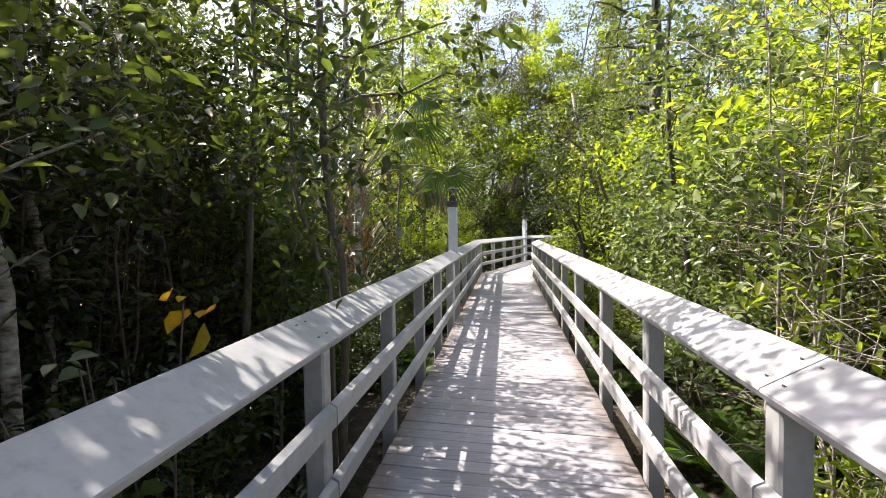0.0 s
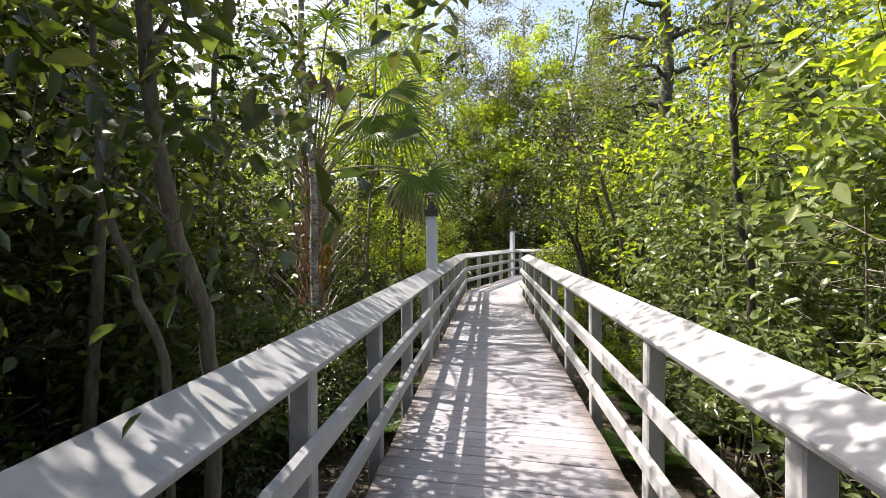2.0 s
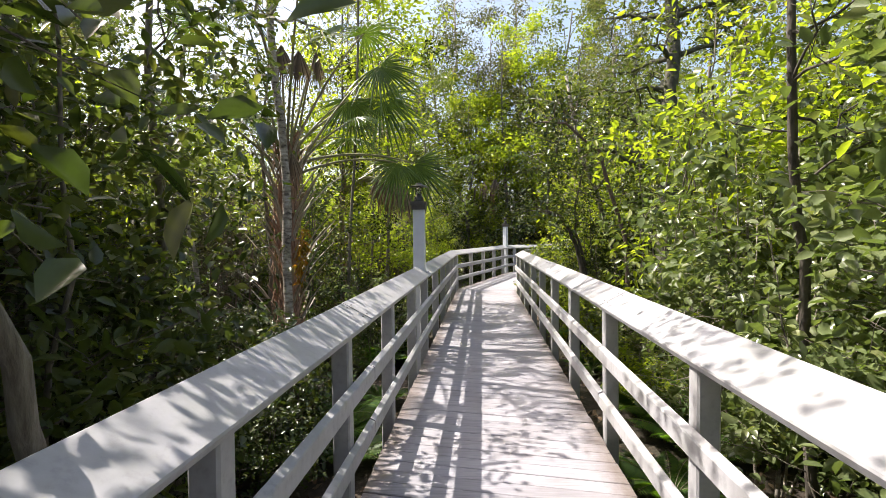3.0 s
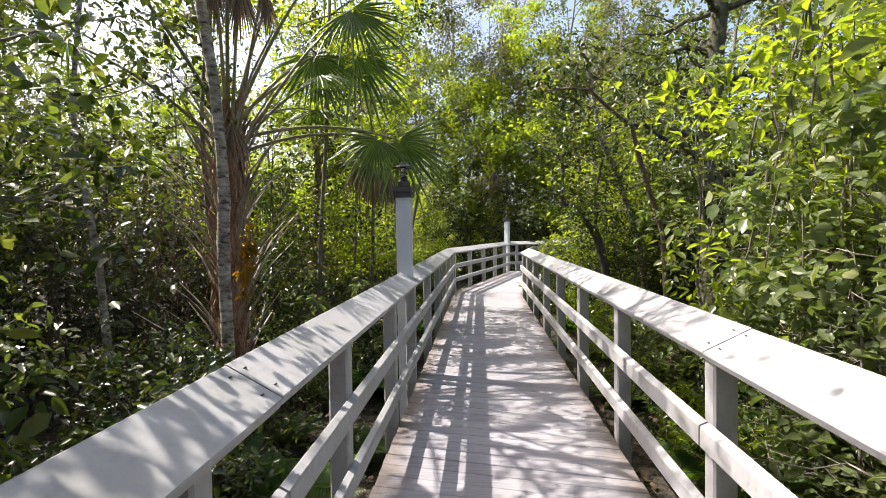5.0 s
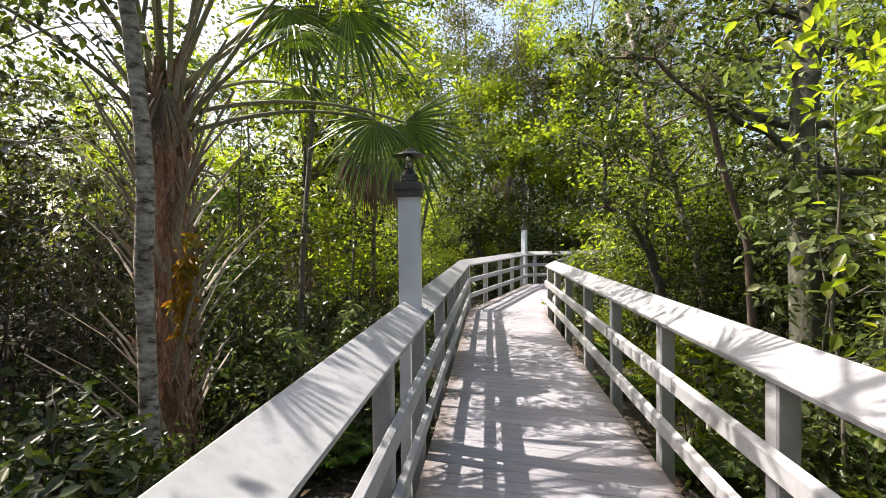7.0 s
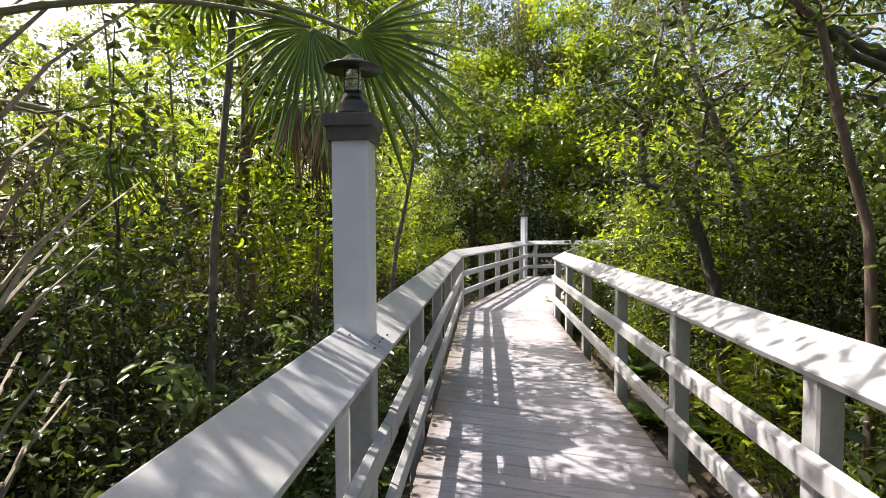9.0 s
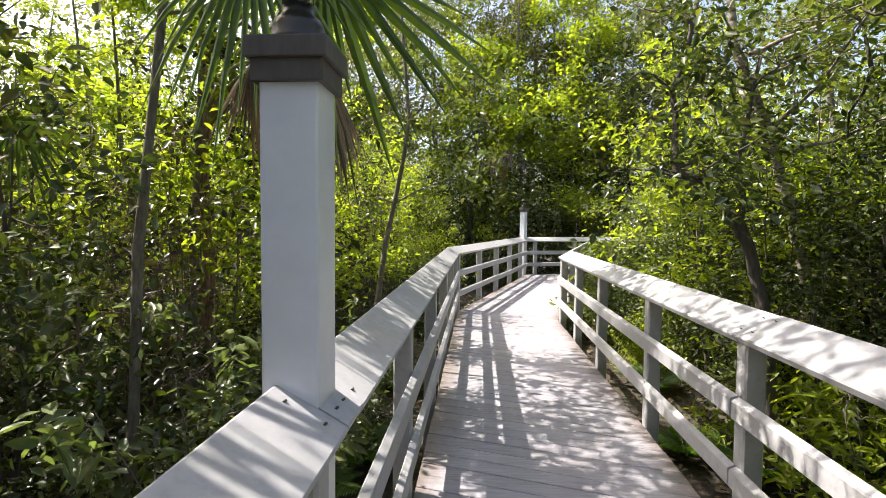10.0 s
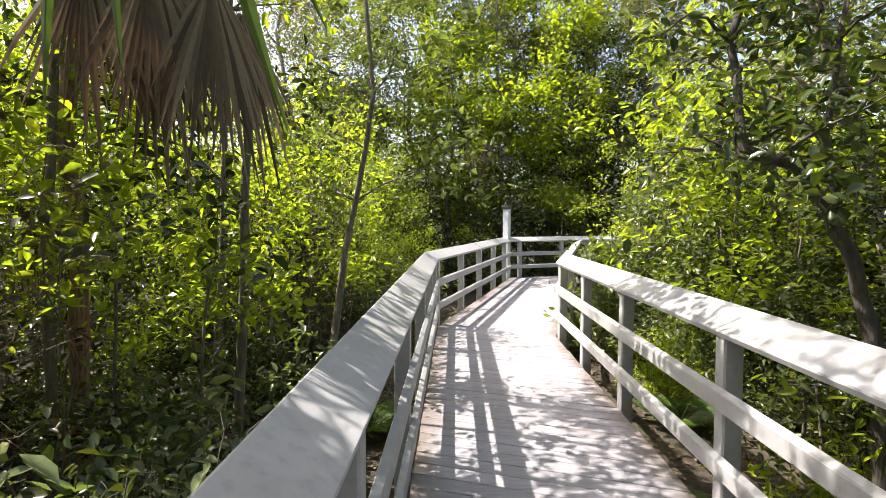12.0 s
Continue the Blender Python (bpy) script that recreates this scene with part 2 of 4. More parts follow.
def leaf_mesh(name, pos, axis, normal, length, wide, material, fine=True):
    """One mesh of many leaves: each a folded blade with a midrib and a drooping tip."""
    n = len(pos)
    a = axis / np.linalg.norm(axis, axis=1)[:, None]
    s = np.cross(normal, a)
    s /= np.linalg.norm(s, axis=1)[:, None] + 1e-9
    up = np.cross(a, s)
    L, W = length[:, None], (length * wide)[:, None]
    base, tip = pos, pos + a * L - up * L * 0.12
    if fine:
        rows = [base, pos + a * L * 0.32 + s * W * 0.5 + up * W * 0.18, pos + a * L * 0.68 + s * W * 0.42 + up * W * 0.12, tip,
                pos + a * L * 0.68 - s * W * 0.42 + up * W * 0.12, pos + a * L * 0.32 - s * W * 0.5 + up * W * 0.18]
        quads = np.array([[0, 3, 2, 1], [0, 5, 4, 3]])
        w = 6
    else:
        rows = [base, pos + a * L * 0.45 + s * W * 0.55 + up * W * 0.2, tip, pos + a * L * 0.45 - s * W * 0.55]
        quads = np.array([[0, 3, 2, 1]])
        w = 4
    verts = np.stack(rows, axis=1).reshape(-1, 3)
    faces = (quads[None] + (np.arange(n) * w)[:, None, None]).reshape(-1)
    nf = len(faces) // 4
    me = bpy.data.meshes.new(name)
    me.vertices.add(len(verts))
    me.vertices.foreach_set("co", verts.astype(np.float32).ravel())
    me.loops.add(len(faces))
    me.loops.foreach_set("vertex_index", faces.astype(np.int32))
    me.polygons.add(nf)
    me.polygons.foreach_set("loop_start", (np.arange(nf) * 4).astype(np.int32))
    me.update(calc_edges=True)
    me.materials.append(material)
    return me


def leaves_along(rng, pts, n, spread, size, wide, name, material, fine=True, droop=0.35, out=None, per=16):
    """Leaves scattered round the points pts in small sprays."""
    pts = np.asarray(pts, float)
    pts = pts[rng.integers(0, len(pts), max(12, n // per))]
    pick = rng.integers(0, len(pts), n)
    pos = pts[pick] + rng.normal(0, spread, (n, 3))
    ax = rng.normal(0, 1, (n, 3))
    ax[:, 2] = ax[:, 2] * 0.5 - droop
    if out is not None:
        ax[:, :2] += (pos[:, :2] - np.array(out)) * 0.6
    nor = rng.normal(0, 0.55, (n, 3)) + np.array((0, 0, 1.0))
    ln = size * rng.uniform(0.55, 1.25, n)
    return leaf_mesh(name, pos, ax, nor, ln, wide, material, fine)


def wander(rng, start, end, n, amp):
    start, end = np.array(start, float), np.array(end, float)
    out = []
    off = np.zeros(3)
    for i in range(n):
        f = i / (n - 1)
        off = off * 0.8 + rng.normal(0, amp, 3)
        out.append(start + (end - start) * f + off * math.sin(math.pi * min(f * 1.1, 0.95)))
    return out


def plant(name, label, category, seed, height, stems, base_r, crown_lo, spread, n_leaf, leaf, wide, bark, leaves, fine=False, lean=0.15, clump=0.16, limbs=7, group="", top=(0, 0)):
    """A tree or shrub: tapered stems, limbs, twigs and a crown of single leaves."""
    rng = np.random.default_rng(seed)
    wood, spots = Soup(), []
    for k in range(stems):
        ang = rng.uniform(0, 6.28)
        b = np.array((math.cos(ang), math.sin(ang), 0)) * (0.0 if stems == 1 else rng.uniform(0.05, 0.3) * min(1.5, height / 3))
        hh = height * (1 if k == 0 else rng.uniform(0.65, 1.0))
        e = b * 1.6 + np.array((rng.normal(0, lean) * hh + top[0], rng.normal(0, lean) * hh + top[1], hh))
        path = wander(rng, b - np.array((0, 0, 0.25)), e, 10, 0.018 * hh)
        r0 = base_r * (1 if k == 0 else rng.uniform(0.5, 0.9))
        wood.tube(path, [r0 * (1.25 if i == 0 else 1 - 0.82 * i / 9) for i in range(10)], 8 if base_r > 0.06 else 6)
        for q in range(limbs):
            f = crown_lo + (1 - crown_lo) * (q + rng.uniform(0, 1)) / limbs
            x = f * 9
            i = min(8, int(x))
            p = path[i] + (path[i + 1] - path[i]) * (x - i)
            a2 = rng.uniform(0, 6.28)
            ln = spread * rng.uniform(0.55, 1.1) * (1.15 - 0.6 * f)
            q1 = p + np.array((math.cos(a2) * ln, math.sin(a2) * ln, ln * rng.uniform(0.05, 0.7)))
            lp = wander(rng, p, q1, 6, 0.05 * ln)
            r1 = r0 * (1 - 0.75 * f) * 0.5
            wood.tube(lp, [max(0.003, r1 * (1 - 0.8 * j / 5)) for j in range(6)], 5)
            for w in range(5):
                p2 = lp[int(rng.integers(2, 6))]
                d = rng.normal(0, 1, 3) * np.array((1, 1, 0.6)) + np.array((math.cos(a2), math.sin(a2), 0.2)) * 0.7
                tp = wander(rng, p2, p2 + d / np.linalg.norm(d) * ln * rng.uniform(0.25, 0.6), 4, 0.02)
                wood.tube(tp, [max(0.002, r1 * 0.35 * (1 - 0.25 * j)) for j in range(4)], 3)
                spots.extend(tp[1:] + [tp[-1], lp[-1]])
    ob = empty(name)
    link_part("trunk", wood.mesh("trunk", bark, True), ob)
    link_part("crown", leaves_along(rng, spots, n_leaf, clump, leaf, wide, "crown", leaves, fine), ob)
    return tagged(ob, label, category, group)


# ---- ground ----
GZ = -0.55


def ground_height(x, y):
    d = min(1.0, max(0.0, (abs(x) - 1.0) / 4.0))
    return GZ + 0.12 * noise.noise((x * 0.35, y * 0.35, 3.0)) * (0.4 + d) + 0.04 * noise.noise((x * 1.7, y * 1.7, 1.0))


def build_ground():
    xs = sorted({round(v, 3) for v in list(np.arange(-12, 12.1, 0.4)) + [s * v for v in (14, 18, 24, 32, 45, 70, 120, 250, 600) for s in (1, -1)]})
    ys = sorted({round(v, 3) for v in list(np.arange(-8, 32.1, 0.4)) + [-600, -250, -120, -60, -35, -20, -12, 36, 42, 52, 70, 110, 250, 600]})
    v = [(x, y, ground_height(x, y)) for y in ys for x in xs]
    w = len(xs)
    f = [(j * w + i, j * w + i + 1, (j + 1) * w + i + 1, (j + 1) * w + i) for j in range(len(ys) - 1) for i in range(w - 1)]
    ob = new("ground", raw_mesh("ground", v, f, M_LITTER, True))
    tagged(ob, "damp dark forest floor covered with leaf litter", "ground", kind="structure")


build_ground()

# ---- boardwalk ----
EDGE_L = [(-0.80, -3.2), (-0.80, 16.15), (0.88, 22.35), (4.9, 23.8)]
EDGE_R = [(0.77, -3.2), (0.77, 15.55), (2.27, 21.15), (5.45, 22.30)]


def offset_line(pts, u, side):
    """The polyline pushed outward by u, with mitred corners. side: +1 for the rail on the west, -1 for the east."""
    out = []
    P = [Vector(p) for p in pts]
    for i, p in enumerate(P):
        ns = []
        if i > 0:
            d = (P[i] - P[i - 1]).normalized()
            ns.append(Vector((-d.y, d.x)) * side)
        if i < len(P) - 1:
            d = (P[i + 1] - P[i]).normalized()
            ns.append(Vector((-d.y, d.x)) * side)
        m = (ns[0] + ns[-1]).normalized()
        out.append(p + m * (u / max(0.4, m.dot(ns[0]))))
    return out


def prism(profile, line, side, seg, s0, s1, sag=0.0):
    """A board of the given (outward, height) profile along stretch s0..s1 (0..1) of one segment."""
    bm = bmesh.new()
    rings = []
    for s in (s0, s1):
        ring = []
        for u, z in profile:
            o = offset_line(line, u, side)
            p = o[seg].lerp(o[seg + 1], s)
            ring.append(bm.verts.new((p.x, p.y, z + sag)))
        rings.append(ring)
    n = len(profile)
    for i in range(n):
        j = (i + 1) % n
        bm.faces.new((rings[0][i], rings[0][j], rings[1][j], rings[1][i]))
    bm.faces.new(rings[0][::-1])
    bm.faces.new(rings[1])
    bmesh.ops.recalc_face_normals(bm, faces=bm.faces)
    return bm


def chamfer(pts, c):
    """Rounds the corners of a closed profile with short chamfers."""
    out = []
    n = len(pts)
    for i in range(n):
        p = Vector(pts[i])
        for q in (Vector(pts[i - 1]), Vector(pts[(i + 1) % n])):
            out.append(tuple(p + (q - p).normalized() * c))
    return out


CAP_IN, CAP_OUT, CAP_T = (-0.03, 0.955), (0.165, 1.058), 0.04
slope = Vector((CAP_OUT[0] - CAP_IN[0], CAP_OUT[1] - CAP_IN[1])).normalized()
nrm = Vector((-slope.y, slope.x))
CAP = chamfer([CAP_IN, CAP_OUT, (CAP_OUT[0] - nrm.x * CAP_T, CAP_OUT[1] - nrm.y * CAP_T), (CAP_IN[0] - nrm.x * CAP_T, CAP_IN[1] - nrm.y * CAP_T)], 0.006)


def rail_profile(z0, z1):
    return chamfer([(-0.04, z0), (-0.002, z0), (-0.002, z1 + 0.012), (-0.04, z1 - 0.006)], 0.005)


def under_cap(u):
    return CAP_IN[1] + (u - CAP_IN[0]) * slope.y / slope.x - CAP_T / slope.x - 0.002


def post_bm(along, w=0.095):
    """A square post with eased edges, its top cut to the slope of the cap; local x outward, y along."""
    bm = bmesh.new()
    prof = chamfer([(0.0, -w / 2), (w, -w / 2), (w, w / 2), (0.0, w / 2)], 0.009)
    lo = [bm.verts.new((u, v, GZ - 0.25)) for u, v in prof]
    hi = [bm.verts.new((u, v, under_cap(u))) for u, v in prof]
    n = len(prof)
    for i in range(n):
        j = (i + 1) % n
        bm.faces.new((lo[i], lo[j], hi[j], hi[i]))
    bm.faces.new(lo[::-1])
    bm.faces.new(hi)
    return bm


def post_mesh():
    bm = post_bm(0)
    me = bpy.data.meshes.new("post")
    bm.to_mesh(me)
    bm.free()
    me.materials.append(M_PAINT)
    return me


POST = post_mesh()
screw_soup = Soup()
screw_soup.tube([(0, 0, -0.004), (0, 0, 0.0015)], [0.0075, 0.0075], 8)
SCREW = screw_soup.mesh("screw", M_SCREW)


def railing(line, side, seg, ys, joints, label):
    """One straight stretch of railing. ys: distances of the posts along it; joints: where the cap boards meet."""
    rng = random.Random(seg * 7 + side + 3)
    P, Q = Vector(line[seg]), Vector(line[seg + 1])
    total = (Q - P).length
    d = (Q - P).normalized()
    out = Vector((-d.y, d.x)) * side
    rail = empty("railing", Matrix.Translation((P.x, P.y, 0)))
    tagged(rail, label, "railing", "boardwalk railings")
    inv = Matrix.Translation((-P.x, -P.y, 0))

    def under(ob):
        ob.matrix_basis = inv
        return ob

    ang = math.atan2(out.y, out.x)
    for s in ys:
        p = P + d * s
        ob = link_part("post", POST, rail)
        ob.matrix_basis = inv @ Matrix.Translation((p.x, p.y, 0)) @ Euler((rng.uniform(-0.006, 0.006), rng.uniform(-0.006, 0.006), ang + rng.uniform(-0.02, 0.02))).to_matrix().to_4x4()
    cuts = [0.0] + joints + [total]
    for a, b in zip(cuts, cuts[1:]):
        g = 0.002
        sag = rng.uniform(-0.003, 0.003)
        under(part("cap_board", prism(CAP, line, side, seg, (a + (g if a > 0 else 0)) / total, (b - (g if b < total else 0)) / total, sag), M_PAINT, rail))
        for e in (a + 0.05, b - 0.05):
            for u in (0.02, 0.12):
                if 0.1 < e < total - 0.1:
                    p = P + d * e + out * u
                    sc = link_part("screw", SCREW, rail)
                    z = CAP_IN[1] + (u - CAP_IN[0]) * slope.y / slope.x + 0.001 + sag
                    tilt = Matrix.Rotation(math.atan2(slope.y, slope.x), 4, Vector((d.x, d.y, 0)) * -side)
                    sc.matrix_basis = inv @ Matrix.Translation((p.x, p.y, z)) @ tilt
        for z0, z1 in ((0.565, 0.66), (0.235, 0.325)):
            under(part("rail", prism(rail_profile(z0, z1), line, side, seg, a / total + 0.0004, b / total - 0.0004, rng.uniform(-0.006, 0.006)), M_PAINT, rail))
    return rail


def spaced(total, step, first):
    return [first + step * i for i in range(int((total - first) / step) + 1)]


def seg_len(line, i):
    return (Vector(line[i + 1]) - Vector(line[i])).length


Y0 = 3.2
LEFT_POSTS = [-2.0, -0.6, 0.8, 2.2, 3.58, 4.93, 6.25, 7.66, 8.80, 10.38, 11.9, 13.45, 14.9, 16.05]
RIGHT_POSTS = [-2.7, -1.25, 0.15, 1.6, 3.0, 4.4, 5.95, 7.42, 8.81, 10.15, 11.5, 13.05, 14.3, 15.47]
LAMP_XY = (-0.925, 9.02)
railing(EDGE_L, 1, 0, [y + Y0 for y in LEFT_POSTS], [y + Y0 for y in (-0.6, 2.2, 5.35, 8.94, 9.105, 13.45)], "white painted wooden railing with slanted cap board around a lamp post")
railing(EDGE_R, -1, 0, [y + Y0 for y in RIGHT_POSTS], [y + Y0 for y in (-1.25, 1.62, 5.95, 10.15)], "white painted wooden boardwalk railing with slanted sunlit cap board")
railing(EDGE_L, 1, 1, spaced(seg_len(EDGE_L, 1) - 0.2, 1.42, 0.12), [2.9], "white painted wooden railing on the bend of the boardwalk")
railing(EDGE_R, -1, 1, spaced(seg_len(EDGE_R, 1) - 0.2, 1.40, 0.1), [2.9], "white painted wooden railing on the inside of the boardwalk bend")
railing(EDGE_L, 1, 2, spaced(seg_len(EDGE_L, 2) - 0.1, 1.25, 0.3), [], "shaded white wooden railing at the far turn of the boardwalk")
railing(EDGE_R, -1, 2, spaced(seg_len(EDGE_R, 2) - 0.1, 1.25, 0.3), [], "white wooden railing at the far turn of the boardwalk")


# ---- lamp posts ----
def lathe(profile, sides=28):
    s = Soup()
    k = len(profile)
    for r, z in profile:
        for j in range(sides):
            t = 2 * math.pi * j / sides
            s.v.append((r * math.cos(t), r * math.sin(t), z))
    for i in range(k - 1):
        for j in range(sides):
            j2 = (j + 1) % sides
            s.f.append((i * sides + j, i * sides + j2, (i + 1) * sides + j2, (i + 1) * sides + j))
    s.f.append(tuple(reversed(range(sides))))
    s.f.append(tuple((k - 1) * sides + j for j in range(sides)))
    return s


def block(w, z0, z1, c=0.006):
    bm = bmesh.new()
    bmesh.ops.create_cube(bm, size=1.0, matrix=Matrix.Translation((0, 0, (z0 + z1) / 2)) @ Matrix.Diagonal((w, w, z1 - z0, 1)))
    bmesh.ops.bevel(bm, geom=bm.edges[:], offset=c, segments=2, affect="EDGES", profile=0.6)
    return bm


def lamp_post():
    ob = empty("lamp_post")
    part("post", block(0.15, GZ - 0.2, 1.80, 0.008), M_POSTPAINT, ob, "white painted square timber post")
    cap = part("post_cap", block(0.182, 1.775, 1.832, 0.004), M_CAPWOOD, ob, "dark brown stepped wooden cap")
    part("upper_tier", block(0.205, 1.830, 1.882, 0.004), M_CAPWOOD, cap)
    link_part("lamp_base", lathe([(0.070, 1.882), (0.070, 1.90), (0.066, 1.905), (0.068, 1.925), (0.060, 1.945), (0.048, 1.955), (0.042, 1.965), (0.040, 1.985)]).mesh("lamp_base", M_BRONZE, True), ob, "ribbed dark bronze lamp base")
    link_part("glass_jar", lathe([(0.030, 1.985), (0.036, 1.99), (0.036, 2.045), (0.031, 2.062), (0.022, 2.075), (0.020, 2.085)]).mesh("glass_jar", glass, True), ob, "frosted clear glass lamp jar")
    for k in range(4):
        g = Soup()
        a = math.pi * (0.25 + 0.5 * k)
        g.tube([(0.041 * math.cos(a), 0.041 * math.sin(a), z) for z in (1.98, 2.03, 2.085)], [0.003] * 3, 6)
        link_part("guard_bar", g.mesh("guard_bar", M_BRONZE, True), ob)
    ring = Soup()
    ring.tube([(0.041 * math.cos(t * math.pi / 10), 0.041 * math.sin(t * math.pi / 10), 2.03) for t in range(21)], [0.003] * 21, 5)
    link_part("guard_ring", ring.mesh("guard_ring", M_BRONZE, True), ob)
    link_part("shade", lathe([(0.022, 2.075), (0.030, 2.085), (0.117, 2.075), (0.122, 2.078), (0.120, 2.083), (0.060, 2.108), (0.044, 2.113), (0.042, 2.122), (0.030, 2.130), (0.006, 2.134)], 36).mesh("shade", M_BRONZE, True), ob, "wide flat dark bronze lamp hood")
    return tagged(ob, "white square lamp post with dark bronze hooded lantern in the railing", "lamp post", "boardwalk lamp posts")


lamp_one = lamp_post()
copy_thing(lamp_one, Matrix.Translation((0.80, 22.46, 0)) @ Matrix.Rotation(-0.6, 4, "Z"))
lamp_one.matrix_basis = Matrix.Translation((LAMP_XY[0], LAMP_XY[1], 0.035))

# ---- plants ----
rnd = random.Random(11)


def place(ob, x, y, turn=0.0, size=1.0, tall=None):
    return copy_thing(ob, Matrix.Translation((x, y, ground_height(x, y))) @ Matrix.Rotation(turn, 4, "Z") @ Matrix.Diagonal((size, size, tall or size, 1)))


def settle(ob, x, y, turn=0.0):
    ob.matrix_basis = Matrix.Translation((x, y, ground_height(x, y))) @ Matrix.Rotation(turn, 4, "Z")


def clear_of_walk(x, y, gap):
    """True where (x, y) keeps a distance from the boardwalk."""
    p = Vector((x, y))
    mids = [((Vector(a) + Vector(b)) / 2) for a, b in zip(EDGE_L, EDGE_R)]
    for a, b in zip(mids, mids[1:]):
        d = b - a
        t = max(0.0, min(1.0, (p - a).dot(d) / d.length_squared))
        if (a + d * t - p).length < 0.95 + gap:
            return False
    return True


TALL = [
    plant("tree", "tall slender forest tree with small mid-green leaves", "tree", 21, 9.0, 1, 0.10, 0.22, 2.3, 8000, 0.12, 0.5, M_BARK, L_MID, limbs=20, clump=0.15, lean=0.05),
    plant("tree", "tall forest tree with dark glossy green foliage", "tree", 22, 8.0, 2, 0.08, 0.18, 2.0, 8000, 0.12, 0.48, M_DARKBARK, L_DARK, limbs=13, clump=0.15, lean=0.06),
    plant("tree", "tall tree with sunlit yellow-green leaves", "tree", 23, 7.5, 2, 0.07, 0.15, 2.0, 8000, 0.12, 0.45, M_BARK, L_LIME, limbs=13, clump=0.15, lean=0.06),
    plant("tree", "tall grey-green tree with a fine open crown", "tree", 24, 10.0, 1, 0.12, 0.3, 2.5, 8000, 0.11, 0.42, M_PALEBARK, L_GREY, limbs=20, clump=0.18, lean=0.05),
]
YOUNG = [
    plant("young_tree", "young multi-stemmed tree with dark green leaves", "tree", 31, 3.6, 4, 0.025, 0.2, 0.9, 2600, 0.085, 0.5, M_DARKBARK, L_DARK, fine=True, limbs=7, clump=0.12, lean=0.08),
    plant("young_tree", "young tree with mid-green leaves and thin stems", "tree", 32, 3.3, 3, 0.022, 0.3, 0.85, 2400, 0.09, 0.5, M_BARK, L_MID, fine=True, limbs=8, clump=0.12, lean=0.1),
    plant("young_tree", "young tree with bright yellow-green leaves", "tree", 33, 3.6, 3, 0.022, 0.42, 0.9, 2400, 0.085, 0.45, M_BARK, L_LIME, fine=True, limbs=8, clump=0.13, lean=0.09),
]
BROAD = [
    plant("broadleaf_shrub", "tall shrub with broad glossy green leaves", "shrub", 41, 3.3, 3, 0.022, 0.22, 0.85, 2100, 0.095, 0.52, M_BARK, L_BROAD, fine=True, limbs=9, clump=0.09, lean=0.1),
    plant("broadleaf_shrub", "shrub with large oval glossy leaves", "shrub", 42, 2.6, 4, 0.018, 0.15, 0.75, 1800, 0.10, 0.55, M_PALEBARK, L_BROAD, fine=True, limbs=8, clump=0.09, lean=0.12),
]
SHRUB = [
    plant("shrub", "low dense dark green forest shrub", "shrub", 51, 1.35, 5, 0.012, 0.1, 0.55, 1500, 0.08, 0.5, M_DARKBARK, L_DARK, fine=True, limbs=6, clump=0.09, lean=0.2),
    plant("shrub", "low mid-green shrub at the walk's edge", "shrub", 52, 1.15, 5, 0.011, 0.05, 0.5, 1300, 0.085, 0.48, M_BARK, L_MID, fine=True, limbs=6, clump=0.09, lean=0.22),
    plant("shrub", "low bright green shrub with narrow leaves", "shrub", 53, 1.25, 5, 0.011, 0.1, 0.5, 1200, 0.10, 0.3, M_BARK, L_LIME, fine=True, limbs=6, clump=0.09, lean=0.22),
]
BROAD_LOW = plant("broadleaf_shrub", "low shrub with whorls of long glossy leaves", "shrub", 43, 1.3, 5, 0.012, 0.15, 0.5, 420, 0.13, 0.36, M_BARK, L_BROAD, fine=True, limbs=6, clump=0.06, lean=0.18)
UNDER = [
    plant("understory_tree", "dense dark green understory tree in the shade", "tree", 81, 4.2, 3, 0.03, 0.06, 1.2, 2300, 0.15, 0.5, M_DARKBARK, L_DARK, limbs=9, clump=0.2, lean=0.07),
    plant("understory_tree", "dense mid-green understory tree", "tree", 82, 3.6, 3, 0.028, 0.05, 1.2, 2200, 0.15, 0.48, M_DARKBARK, L_MID, limbs=9, clump=0.2, lean=0.07),
]
THICKET = plant("bare_thicket", "tangle of thin bare grey stems with few leaves", "shrub", 61, 3.4, 7, 0.017, 0.25, 0.8, 420, 0.09, 0.5, M_PALEBARK, L_BROAD, fine=True, limbs=9, clump=0.08, lean=0.07)

# its leaves take the shade-darkened tones, so the thicket looks deeply shaded
DARK_THICKET = plant("bare_thicket", "tangle of thin brown stems with leaves coloured dark for deep shade", "shrub", 62, 3.8, 9, 0.016, 0.12, 0.9, 1000, 0.085, 0.5, M_BROWNBARK, L_DEEP, fine=True, limbs=9, clump=0.08, lean=0.05)


